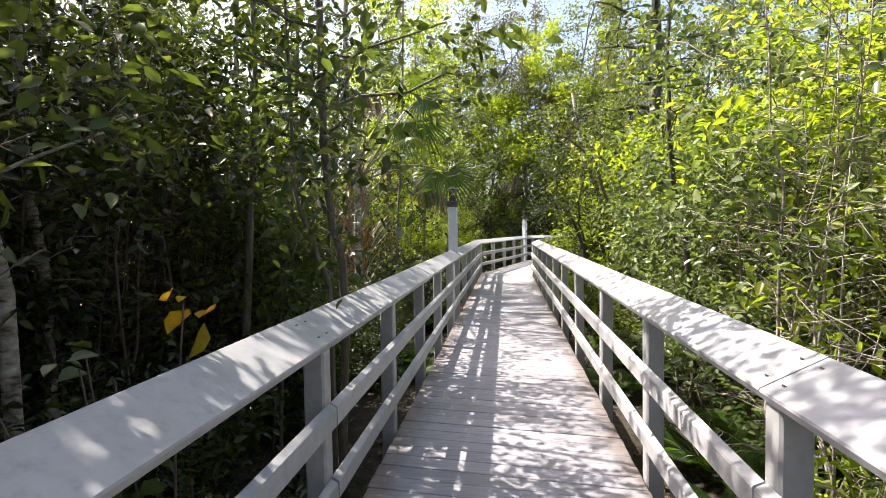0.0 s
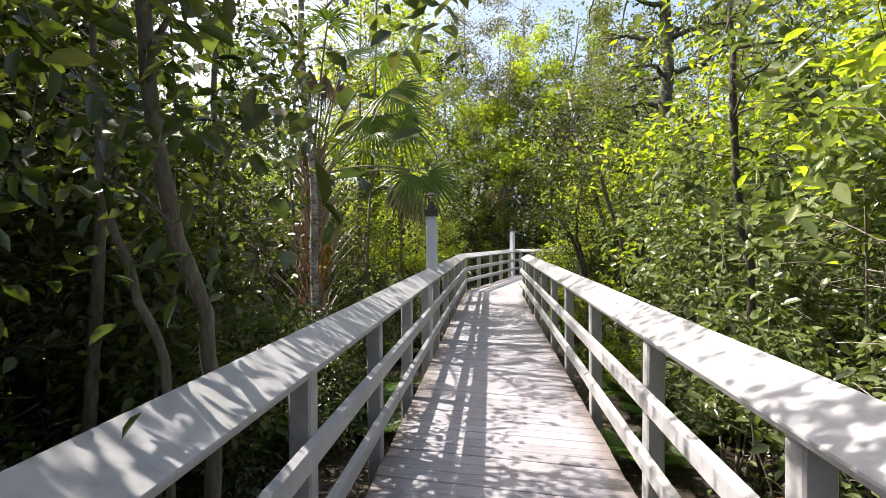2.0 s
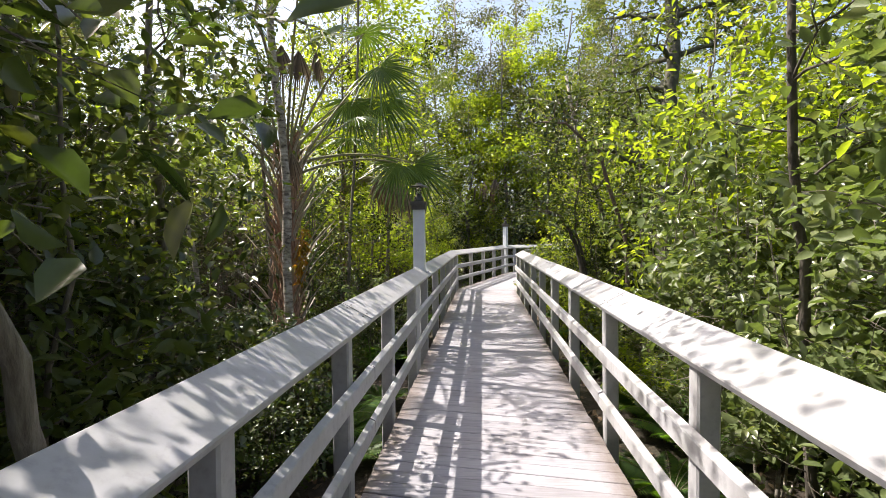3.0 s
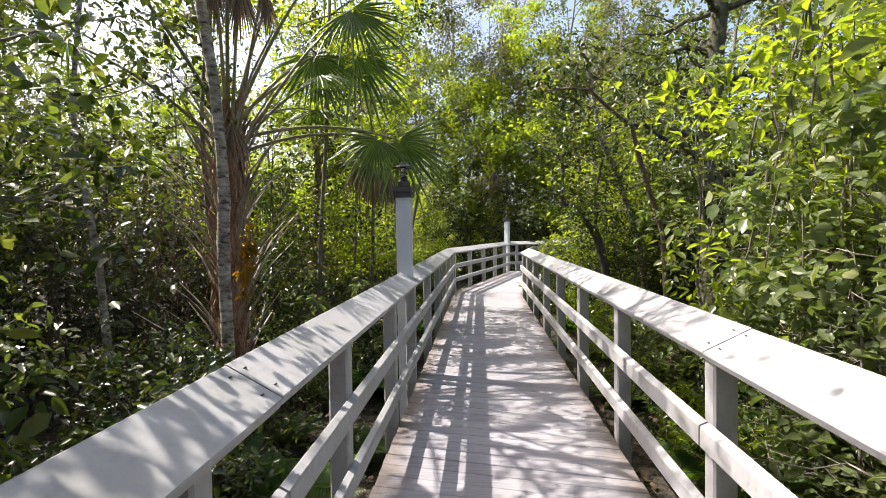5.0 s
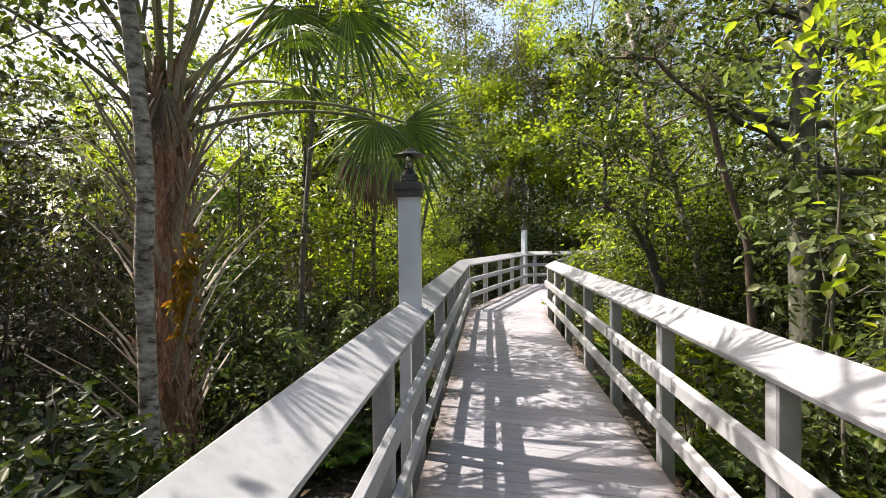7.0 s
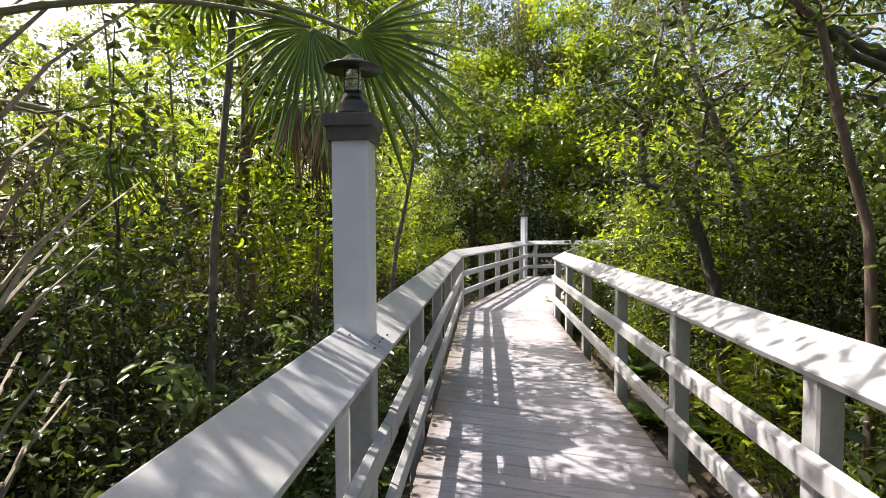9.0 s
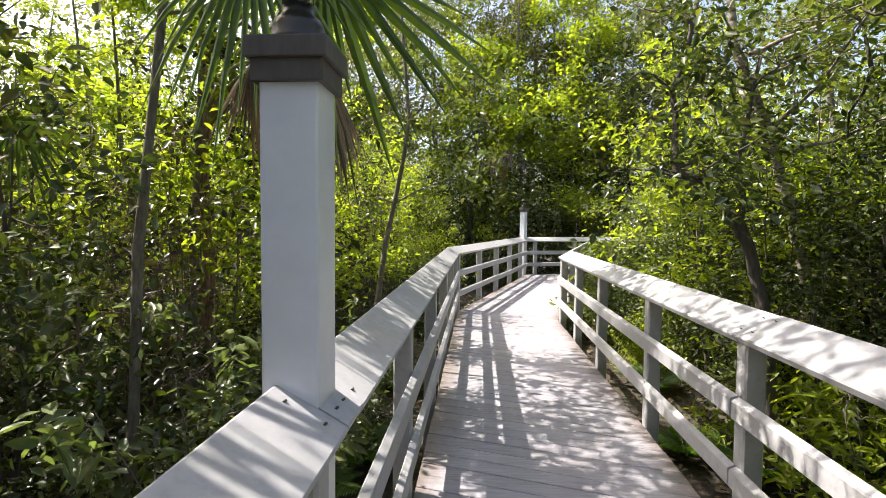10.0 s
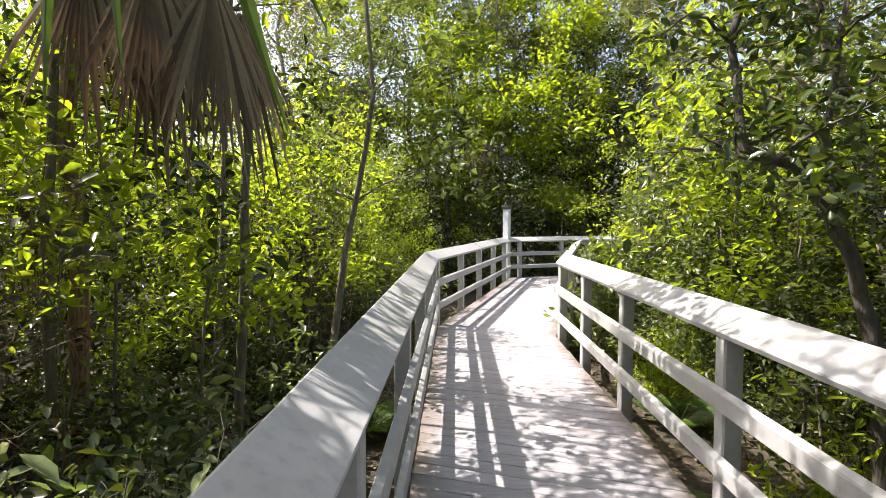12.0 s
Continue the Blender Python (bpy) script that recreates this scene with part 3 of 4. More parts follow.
def fern():
    rng = np.random.default_rng(71)
    stalk, pos, ax, nor, ln = Soup(), [], [], [], []
    for k in range(13):
        a = k * 2.4 + rng.uniform(-0.2, 0.2)
        L = rng.uniform(0.55, 0.85)
        d = np.array((math.cos(a), math.sin(a), 0))
        pts = []
        for i in range(9):
            f = i / 8
            pts.append(d * L * (0.15 + 0.75 * f) * f ** 0.6 + np.array((0, 0, L * (0.95 * f - 0.55 * f * f))))
        stalk.tube(pts, [0.005 * (1 - 0.8 * i / 8) for i in range(9)], 4)
        side = np.array((-d[1], d[0], 0))
        for i in range(26):
            f = 0.2 + 0.8 * i / 26
            x = f * 8
            j = min(7, int(x))
            p = pts[j] + (pts[j + 1] - pts[j]) * (x - j)
            for s in (1, -1):
                pos.append(p)
                ax.append(side * s + d * 0.35 + np.array((0, 0, -0.12)))
                nor.append(np.array((0, 0, 1)) - d * 0.3)
                ln.append(L * 0.24 * math.sin(math.pi * min(0.97, 0.12 + 0.86 * f)) + 0.02)
    ob = empty("fern")
    link_part("stalk", stalk.mesh("stalk", M_STALK, True), ob)
    link_part("fronds", leaf_mesh("fronds", np.array(pos), np.array(ax), np.array(nor), np.array(ln), 0.22, L_FERN, False), ob)
    return tagged(ob, "bright green fern with arching feathery fronds on the forest floor", "fern", "forest ferns")


FERN = fern()


def fan_soup(soup, hub, face, tilt_axis, radius, droop, spread=2.35, segs=40, seed=0, broad=1.04):
    """A fan leaf: pleated blades joined near the hub and splitting towards hanging tips."""
    rng = random.Random(seed)
    hub = Vector(hub)
    fwd = Vector(face).normalized()
    side = fwd.cross(Vector(tilt_axis)).normalized()
    up = side.cross(fwd).normalized()
    step = 2 * spread / segs
    for k in range(segs):
        t = -spread + (k + 0.5) * step
        L = radius * (1.0 - 0.28 * abs(t) / spread) * rng.uniform(0.72, 1.08)
        dv = fwd * math.cos(t) + side * math.sin(t)
        cr = side * math.cos(t) - fwd * math.sin(t)
        rows = []
        for f, w in ((0.04, 0.5), (0.40, 0.5), (0.7, 0.27), (1.0, 0.015)):
            half = w * step * L * min(f, 0.5) * broad
            c = hub + dv * L * f + Vector((0, 0, -droop * L * (f ** 2.2) * rng.uniform(0.8, 1.25))) + up * 0.06 * L * f
            rise = up * half * 0.75
            rows.append((c - cr * half, c + rise, c + cr * half))
        v = [p for r in rows for p in r]
        fc = []
        for i in range(3):
            for j in range(2):
                fc.append((i * 3 + j, i * 3 + j + 1, (i + 1) * 3 + j + 1, (i + 1) * 3 + j))
        soup.add(v, fc)


def frond(parent, base, hub, radius, droop, seed, dead=False, hang=None):
    """One palm frond: stalk from the trunk and its fan, as parts of the palm."""
    base, hub = Vector(base), Vector(hub)
    mid = (base + hub) / 2 + Vector((0, 0, 0.16 * (hub - base).length))
    pts = [base * (1 - f) ** 2 + mid * 2 * f * (1 - f) + hub * f ** 2 for f in [i / 8 for i in range(9)]]
    st = Soup()
    st.tube(pts, [0.021 - 0.011 * i / 8 for i in range(9)], 6)
    stalk = link_part("stalk", st.mesh("stalk", M_STALK, True), parent)
    d = hub - pts[-3]
    face = Vector((d.x, d.y, d.z * 0.5)).normalized()
    fs = Soup()
    if dead:
        face = Vector((d.x * 0.25, d.y * 0.25, -1)).normalized()
        fan_soup(fs, hub, face, (d.x, d.y, 0.3), radius, 0.15, 0.58, 18, seed, 1.8)
    elif hang:
        fan_soup(fs, hub, hang[0], hang[1], radius, droop, 1.75, 26, seed)
    else:
        fan_soup(fs, hub, face, (0, 0, 1), radius, droop, 2.3, 34, seed)
    link_part("dry_fan" if dead else "fan", fs.mesh("fan", L_DEAD if dead else L_FAN), stalk, "withered brown hanging fan" if dead else "")


def sabal(x, y, top, r, fronds, boots=True, seed=0, label=""):
    """A cabbage palm: fibrous trunk, criss-cross stubs of old leaf stalks, fronds given as (hub, radius, droop, dead)."""
    rng = random.Random(seed)
    z0 = ground_height(x, y)
    ob = empty("cabbage_palm", Matrix.Translation((x, y, z0)))
    h = top - z0
    trunk = Soup()
    n = 16
    trunk.tube([(0.03 * math.sin(i), 0.03 * math.cos(i * 1.3), -0.2 + (h + 0.2) * i / n) for i in range(n + 1)], [r * (0.85 + 0.12 * math.sin(i * 2.1)) * (1 if i < n - 1 else 0.6) for i in range(n + 1)], 14)
    link_part("trunk", trunk.mesh("trunk", M_BOOT, True), ob)
    if boots:
        rows = int(h / 0.135)
        for i in range(rows):
            for k in range(6):
                a = i * 0.55 + k * math.pi / 3 + rng.uniform(-0.12, 0.12)
                z = 0.05 + i * 0.135 + rng.uniform(-0.05, 0.05)
                long = rng.random() < 0.30 + 0.25 * i / rows
                L = rng.uniform(0.55, 1.0) if long else rng.uniform(0.2, 0.36)
                lean = rng.uniform(0.45, 0.95) if long else rng.uniform(0.25, 0.55)
                w0 = 0.032 if long else 0.062
                d = Vector((math.cos(a), math.sin(a), 0))
                c = Vector((-d.y, d.x, 0)) * (1 if k % 2 else -1)
                s = Soup()
                ring = []
                for f, w, tk in ((0.0, 1.0, 0.026), (0.2, 0.62, 0.02), (0.6, 0.42, 0.013), (1.0, 0.3, 0.008)):
                    p = d * (r * 0.86 + L * lean * f * (0.6 + 0.4 * f)) + c * L * (0.12 if long else 0.3) * f + Vector((0, 0, z + L * f * (1.0 - 0.12 * f)))
                    ring.append([p - c * w0 * w, p + d * tk, p + c * w0 * w, p - d * tk * 0.4])
                v = [q for g in ring for q in g]
                fc = [(3, 2, 1, 0)] + [(g * 4 + j, g * 4 + (j + 1) % 4, g * 4 + 4 + (j + 1) % 4, g * 4 + 4 + j) for g in range(3) for j in range(4)] + [(12, 13, 14, 15)]
                s.add(v, fc)
                link_part("leaf_stub", s.mesh("leaf_stub", M_STUB if long else M_BOOT), ob)
        fs = Soup()
        for k in range(420):
            a, z = rng.uniform(0, 6.28), rng.uniform(0.1, h)
            d = Vector((math.cos(a), math.sin(a), 0))
            c = Vector((-d.y, d.x, 0))
            L, w, sl = rng.uniform(0.12, 0.35), rng.uniform(0.004, 0.012), rng.uniform(-0.5, 0.5)
            p = d * (r + rng.uniform(0.0, 0.05)) + Vector((0, 0, z))
            q = p + d * rng.uniform(0.0, 0.05) + c * sl * L - Vector((0, 0, L))
            fs.add([p - c * w, p + c * w, (p + q) / 2 + c * w + d * 0.012, q, (p + q) / 2 - c * w + d * 0.012], [(0, 1, 2, 4), (4, 2, 3)])
        link_part("fibre", fs.mesh("fibre", M_BOOT), ob, "ragged reddish brown fibre on the trunk")
    for i, (hub, rad, droop, dead, *hang) in enumerate(fronds):
        loc = Vector(hub) - Vector((x, y, z0))
        bz = h - rng.uniform(0.05, 0.6)
        base = Vector((loc.x, loc.y, 0)).normalized() * r * 0.6 + Vector((0, 0, min(bz, max(loc.z - 0.1, h * 0.5))))
        frond(ob, base, loc, rad, droop, seed * 50 + i, dead, hang)
    return tagged(ob, label, "palm tree", "cabbage palms")


big_palm = sabal(-2.62, 8.75, 2.7, 0.14, [
    ((-1.55, 9.70, 3.52), 0.85, 0.2, False, (0.35, 0.1, -0.8), (0.1, -1, 0.35)), ((-1.08, 9.72, 2.52), 0.82, 0.12, False, (0.45, 0.1, -0.75), (0.0, -1, 0.3)), ((-1.3, 9.6, 2.52), 0.68, 0.3, False, (-0.5, 0, -0.8), (0.2, -1, 0.4)), ((-1.5, 8.4, 3.9), 0.7, 0.5, False),
    ((-2.2, 10.2, 3.0), 0.7, 0.5, False), ((-3.4, 9.9, 3.3), 0.7, 0.5, False), ((-3.8, 8.2, 3.2), 0.75, 0.5, False),
    ((-3.0, 7.4, 3.7), 0.7, 0.5, False), ((-2.0, 7.6, 4.1), 0.6, 0.5, False), ((-2.3, 9.4, 4.3), 0.75, 0.4, False),
    ((-3.2, 8.9, 4.4), 0.75, 0.4, False), ((-3.1, 10.5, 2.05), 0.48, 0.2, False, (0.1, 0, -1), (0.6, -0.8, 0.2)), ((-1.9, 9.25, 3.35), 0.7, 0.25, False, (0.1, 0, -1), (0.3, -0.9, 0.3)), ((-1.45, 9.1, 3.75), 0.75, 0.2, False, (0.6, 0, -0.6), (0.2, -0.9, 0.4)), ((-1.75, 8.9, 3.0), 0.5, 0.6, False),
    ((-2.3, 8.4, 3.75), 0.62, 0.1, True), ((-2.15, 8.6, 3.8), 0.6, 0.1, True), ((-2.5, 8.35, 3.8), 0.6, 0.1, True), ((-2.42, 8.42, 2.5), 0.45, 0.1, True), ((-2.5, 8.4, 2.45), 0.4, 0.1, True)],
    True, 3, "cabbage palm with shaggy brown leaf stubs and green fan fronds")
sabal(-2.75, 11.9, 3.0, 0.06, [
    ((-1.42, 10.85, 2.38), 0.72, 0.1, True), ((-1.58, 10.75, 2.42), 0.70, 0.1, True), ((-1.85, 10.8, 2.44), 0.66, 0.1, True), ((-1.42, 11.1, 2.36), 0.74, 0.1, True), ((-1.70, 11.0, 2.40), 0.70, 0.1, True), ((-1.52, 10.95, 2.44), 0.62, 0.1, True), ((-1.80, 11.1, 2.44), 0.68, 0.1, True), ((-3.0, 11.9, 1.5), 0.5, 0.1, True), ((-2.92, 12.0, 1.5), 0.45, 0.1, True),
    ((-1.5, 11.0, 3.35), 0.7, 0.5, False), ((-2.1, 10.6, 3.6), 0.7, 0.5, False), ((-1.5, 12.2, 3.7), 0.7, 0.5, False), ((-3.0, 12.2, 3.5), 0.7, 0.5, False)],
    False, 5, "slim palm with withered brown fronds hanging below green fans")
sabal(0.4, 26.6, 4.2, 0.16, [
    ((0.0, 25.9, 3.9), 0.9, 0.1, True), ((0.5, 25.7, 4.0), 0.9, 0.1, True), ((1.0, 26.0, 3.9), 0.9, 0.1, True), ((-0.4, 26.4, 3.8), 0.8, 0.1, True),
    ((-0.6, 25.6, 5.0), 0.8, 0.5, False), ((1.4, 25.8, 5.0), 0.8, 0.5, False), ((0.5, 25.4, 5.3), 0.8, 0.5, False)],
    False, 6, "distant palm with a dark skirt of dead fronds")
sabal(4.9, 13.6, 1.2, 0.10, [
    ((4.3, 13.0, 1.9), 0.6, 0.5, False), ((4.6, 14.3, 2.2), 0.6, 0.5, False), ((5.5, 13.2, 2.2), 0.6, 0.5, False), ((4.9, 12.8, 2.4), 0.6, 0.5, False), ((5.4, 14.2, 1.8), 0.6, 0.5, False)],
    False, 7, "low young palm among the shrubs")

orng = np.random.default_rng(77)
orange_pts = [(0.33 - 0.08 * i / 20, -0.30 + 0.02 * i / 20, 2.1 - 0.62 * i / 20) for i in range(21)]
link_part("orange_frond", leaves_along(orng, orange_pts, 190, 0.024, 0.10, 0.3, "orange_frond", L_YELLOW, True, 0.9), big_palm, "withered bright orange fern frond hanging on the trunk")


def stem(name, label, pts, r0, r1, bark, crown=None, category="tree", group="", sides=9):
    """A single trunk along a bent line, with optional side branches and leaves given by crown(rng) -> (branches, leaf count, size, material)."""
    x, y = pts[0][0], pts[0][1]
    z0 = ground_height(x, y)
    ob = empty(name, Matrix.Translation((x, y, z0)))
    rng = np.random.default_rng(int(abs(x * 31 + y * 17) * 10))
    P = [np.array(p, float) - np.array((x, y, z0)) for p in pts]
    P[0][2] = -0.2
    fine = []
    for a, b in zip(P, P[1:]):
        fine.extend([a + (b - a) * f + rng.normal(0, 0.35 * min(r0, 0.035), 3) for f in (0, 0.33, 0.66)])
    fine.append(P[-1])
    n = len(fine)
    s = Soup()
    s.tube(fine, [r0 + (r1 - r0) * i / (n - 1) + rng.normal(0, 0.03) * r0 for i in range(n)], sides)
    spots = []
    if crown:
        nb, nl, size, mat, lo, reach = crown
        for k in range(nb):
            i = int(n * (lo + (0.98 - lo) * k / nb))
            a = rng.uniform(0, 6.28)
            L = reach * rng.uniform(0.5, 1.1)
            q = fine[i] + np.array((math.cos(a) * L, math.sin(a) * L, L * rng.uniform(0.0, 0.7)))
            w = wander(rng, fine[i], q, 6, 0.05)
            s.tube(w, [r1 * 0.7 * (1 - 0.15 * j) for j in range(6)], 5)
            for t in range(4):
                p2 = w[int(rng.integers(2, 6))]
                d = rng.normal(0, 1, 3)
                tw = wander(rng, p2, p2 + d / np.linalg.norm(d) * L * 0.45, 4, 0.03)
                s.tube(tw, [r1 * 0.25, r1 * 0.2, r1 * 0.15, r1 * 0.1], 3)
                spots.extend(tw[1:] + w[3:])
    link_part("trunk", s.mesh("trunk", bark, True), ob)
    if spots:
        link_part("crown", leaves_along(rng, spots, nl, 0.14, size, 0.5, "crown", mat, True), ob)
    return tagged(ob, label, category, group)


for x, y, dx, dy in ((-2.25, 10.1, 0.25, 0.3), (-2.75, 11.6, 0.1, 0.2), (-2.55, 13.1, 0.3, 0.1)):
    stem("tree", "slender tree holding a thin lime-green crown over the walk", [(x, y, GZ), (x + dx * 0.3, y + dy * 0.3, 1.3), (x + dx * 0.6, y + dy, 3.2), (x + dx, y + dy, 6.4)], 0.032, 0.016, M_BARK, (14, 2300, 0.095, L_LIME, 0.58, 1.3), group="overhanging trees")
# trunks that stand out beside the walk
stem("tree", "slim grey mottled trunk bending up beside the railing", [(-1.14, 3.34, GZ), (-1.05, 3.24, 0.95), (-1.05, 3.12, 1.35), (-1.06, 2.96, 1.75), (-1.03, 2.86, 2.3), (-1.02, 2.86, 3.2), (-1.4, 3.0, 5.2)], 0.03, 0.018, M_BARK, (10, 1500, 0.085, L_MID, 0.55, 1.1))
stem("tree", "thin leaning stem in the shade beside the railing", [(-1.05, 3.05, GZ), (-1.06, 3.0, 1.1), (-1.15, 2.95, 1.4), (-1.26, 3.0, 1.66), (-1.28, 3.0, 2.2), (-1.32, 3.0, 3.6)], 0.016, 0.009, M_BARK, (6, 500, 0.085, L_DARK, 0.6, 0.8))
stem("tree", "dark crooked sapling trunk among broad pale leaves", [(1.9, 5.5, GZ), (1.78, 5.35, 1.1), (1.6, 5.15, 1.75), (1.5, 5.0, 2.25), (1.48, 5.0, 2.9), (1.6, 5.1, 4.2)], 0.035, 0.014, M_DARKBARK, (14, 560, 0.10, L_BROAD, 0.42, 0.6))
stem("tree", "bare arching brown branch over the railing", [(2.3, 10.6, GZ), (2.15, 10.5, 1.4), (1.7, 10.4, 2.75), (1.2, 10.25, 3.15), (0.8, 10.3, 3.2)], 0.04, 0.012, M_BROWNBARK, (16, 700, 0.08, L_DARK, 0.5, 0.6))
stem("tree", "slender trunk with pale flaking bark", [(-2.35, 8.15, GZ), (-2.42, 8.2, 1.0), (-2.40, 8.2, 2.2), (-2.5, 8.0, 4.0), (-2.4, 8.1, 6.5)], 0.062, 0.035, M_PALEBARK, (14, 1500, 0.08, L_MID, 0.66, 1.3))
stem("tree", "stout moss and lichen spotted trunk standing among ferns", [(2.95, 10.9, GZ), (2.93, 10.9, 1.2), (2.9, 10.95, 2.6), (3.1, 11.1, 4.4), (3.2, 11.6, 6.5)], 0.19, 0.08, M_MOSSBARK, (26, 6000, 0.09, L_MID, 0.28, 1.7), sides=14)
stem("tree", "dark crooked trunk leaning over the shrubs", [(1.85, 11.75, GZ), (1.75, 11.75, 0.7), (1.62, 11.8, 1.25), (1.52, 11.85, 1.5), (1.35, 11.85, 1.78), (1.12, 12.0, 1.92), (1.2, 12.3, 2.6), (1.5, 12.6, 3.6)], 0.05, 0.02, M_DARKBARK, (12, 1100, 0.085, L_DARK, 0.6, 0.6))
stem("tree", "dark forked branch with a rough broken end", [(1.95, 11.9, GZ), (1.8, 11.9, 0.9), (1.62, 11.95, 1.5), (1.66, 12.1, 2.0), (1.9, 12.3, 2.9)], 0.035, 0.015, M_DARKBARK, (8, 600, 0.085, L_DARK, 0.5, 0.7))
stem("tree", "grey leaning trunk behind the shrubs", [(2.75, 12.7, GZ), (2.5, 12.6, 1.0), (2.37, 12.6, 1.61), (2.15, 12.6, 2.3), (1.86, 12.6, 3.0), (1.6, 12.7, 4.6)], 0.06, 0.03, M_PALEBARK, (14, 2200, 0.085, L_MID, 0.5, 1.3))
for (x, y, dx, dy, h) in ((-2.05, 12.35, 0.05, 0.1, 5.0), (-1.75, 13.0, 0.25, 0.5, 4.8), (-2.9, 8.9, -0.1, 0.2, 4.5), (-3.3, 8.0, -0.2, 0.1, 5.0), (-2.1, 5.4, -0.1, 0.1, 5.0), (-2.6, 4.6, 0.0, 0.2, 5.2), (-1.9, 1.9, -0.2, 0.0, 5.0), (-2.4, 1.3, 0.15, 0.1, 5.2), (-1.7, 0.5, -0.2, 0.2, 5.0), (-2.2, 3.9, 0.1, 0.1, 5.5), (-2.8, 2.8, -0.1, 0.1, 5.5)):
    stem("slender_tree", "slender straight trunk in the shaded thicket", [(x, y, GZ), (x + dx, y + dy, 1.2), (x + dx * 2, y + dy, 2.6), (x + dx, y + dy * 2, h)], 0.04, 0.015, M_PALEBARK if rnd.random() < 0.4 else M_BARK, (8, 450 if 7.5 < y < 9.5 else 1500, 0.085, L_MID if rnd.random() < 0.5 else L_DARK, 0.4, 1.1), group="slender trees")


def patch(kinds, count, x0, x1, y0, y1, gap, smin, smax, seed, weights=None, near=0.5):
    r = random.Random(seed)
    spots, tries = [], 0
    while len(spots) < count and tries < count * 30:
        tries += 1
        x, y = r.uniform(x0, x1), r.uniform(y0, y1)
        if not clear_of_walk(x, y, gap) or any((x - a) ** 2 + (y - b) ** 2 < near * near for a, b in spots):
            continue
        spots.append((x, y))
        s = r.uniform(smin, smax)
        place(r.choices(kinds, weights)[0], x, y, r.uniform(0, 6.28), s, s * r.uniform(0.9, 1.15))


# thicket with shade-darkened leaf colour on the west side at the start
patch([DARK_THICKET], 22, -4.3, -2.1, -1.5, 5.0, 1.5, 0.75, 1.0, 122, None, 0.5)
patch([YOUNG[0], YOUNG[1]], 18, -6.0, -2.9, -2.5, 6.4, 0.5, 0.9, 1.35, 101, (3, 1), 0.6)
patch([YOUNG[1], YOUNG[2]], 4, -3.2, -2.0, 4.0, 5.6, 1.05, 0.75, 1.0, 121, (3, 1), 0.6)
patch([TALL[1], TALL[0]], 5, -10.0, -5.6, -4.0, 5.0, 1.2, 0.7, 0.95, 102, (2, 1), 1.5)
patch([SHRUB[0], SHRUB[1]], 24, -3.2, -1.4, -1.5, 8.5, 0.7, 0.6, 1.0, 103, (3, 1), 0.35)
# west side further on, lighter
patch([YOUNG[1], YOUNG[2], YOUNG[0]], 15, -6.5, -2.2, 9.8, 22.0, 1.1, 0.8, 1.15, 104, (2, 2, 4), 0.9)
patch(TALL, 13, -16.0, -9.5, 6.0, 24.0, 1.6, 0.65, 0.9, 105, (2, 1, 5, 1), 1.7)
patch([*SHRUB, BROAD_LOW], 36, -4.0, -1.3, 9.0, 21.0, 0.62, 0.5, 0.95, 106, (5, 1, 0, 3), 0.4)
patch([DARK_THICKET], 10, -5.0, -2.0, 11.0, 18.0, 1.2, 0.6, 0.85, 151, None, 0.7)
# east side
patch(BROAD, 14, 1.9, 3.8, 3.9, 9.0, 1.05, 0.75, 1.05, 107, (3, 2), 0.6)
patch([YOUNG[1], YOUNG[2], YOUNG[0]], 24, 2.4, 7.0, 1.0, 20.0, 1.1, 0.8, 1.25, 108, (2, 2, 1), 0.8)
patch(SHRUB, 40, 1.3, 4.2, 0.5, 20.0, 0.6, 0.45, 0.85, 109, (1, 2, 2), 0.4)
patch(TALL, 13, 4.2, 12.0, 0.0, 24.0, 2.2, 0.75, 1.1, 110, (2, 1, 3, 1), 1.8)
patch([YOUNG[0], YOUNG[1]], 6, 2.0, 3.6, 11.4, 16.0, 0.8, 0.6, 0.9, 111, None, 0.7)
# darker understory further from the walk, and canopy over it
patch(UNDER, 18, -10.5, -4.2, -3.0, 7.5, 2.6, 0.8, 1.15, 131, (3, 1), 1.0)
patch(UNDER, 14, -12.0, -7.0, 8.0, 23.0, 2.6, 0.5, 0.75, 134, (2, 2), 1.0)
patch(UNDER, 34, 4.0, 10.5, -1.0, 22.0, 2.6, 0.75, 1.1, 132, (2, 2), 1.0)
patch(UNDER, 14, -7.0, 9.0, 23.5, 29.0, 1.6, 0.8, 1.2, 133, (4, 1), 1.1)
for x, y, t, k in ((-4.3, 0.2, 0.3, 1), (-4.9, 2.4, 1.9, 1), (-4.4, 3.9, 4.0, 0), (-5.2, -1.5, 2.2, 1)):
    place(TALL[k], x, y, t, 0.8)
for x, y, t, k in ((-3.8, 12.6, 0.5, 0.55), (-4.2, 15.4, 2.6, 0.6), (-3.6, 18.2, 4.4, 0.65)):
    place(TALL[2], x, y, t, k)
for x, y, t, k, v in ((-4.9, 25.6, 0.4, 1.0, 3), (-4.4, 22.6, 2.0, 0.6, 0), (6.2, 18.6, 1.0, 1.05, 0), (4.6, 21.0, 3.0, 0.9, 2)):
    place(TALL[v], x, y, t, k)
place(BROAD[0], 2.6, 16.9, 0.6, 0.8)
place(YOUNG[0], 2.9, 18.0, 1.6, 0.75)
place(YOUNG[1], 3.3, 19.2, 2.6, 0.75)
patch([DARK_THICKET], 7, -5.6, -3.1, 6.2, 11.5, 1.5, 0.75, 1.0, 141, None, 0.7)
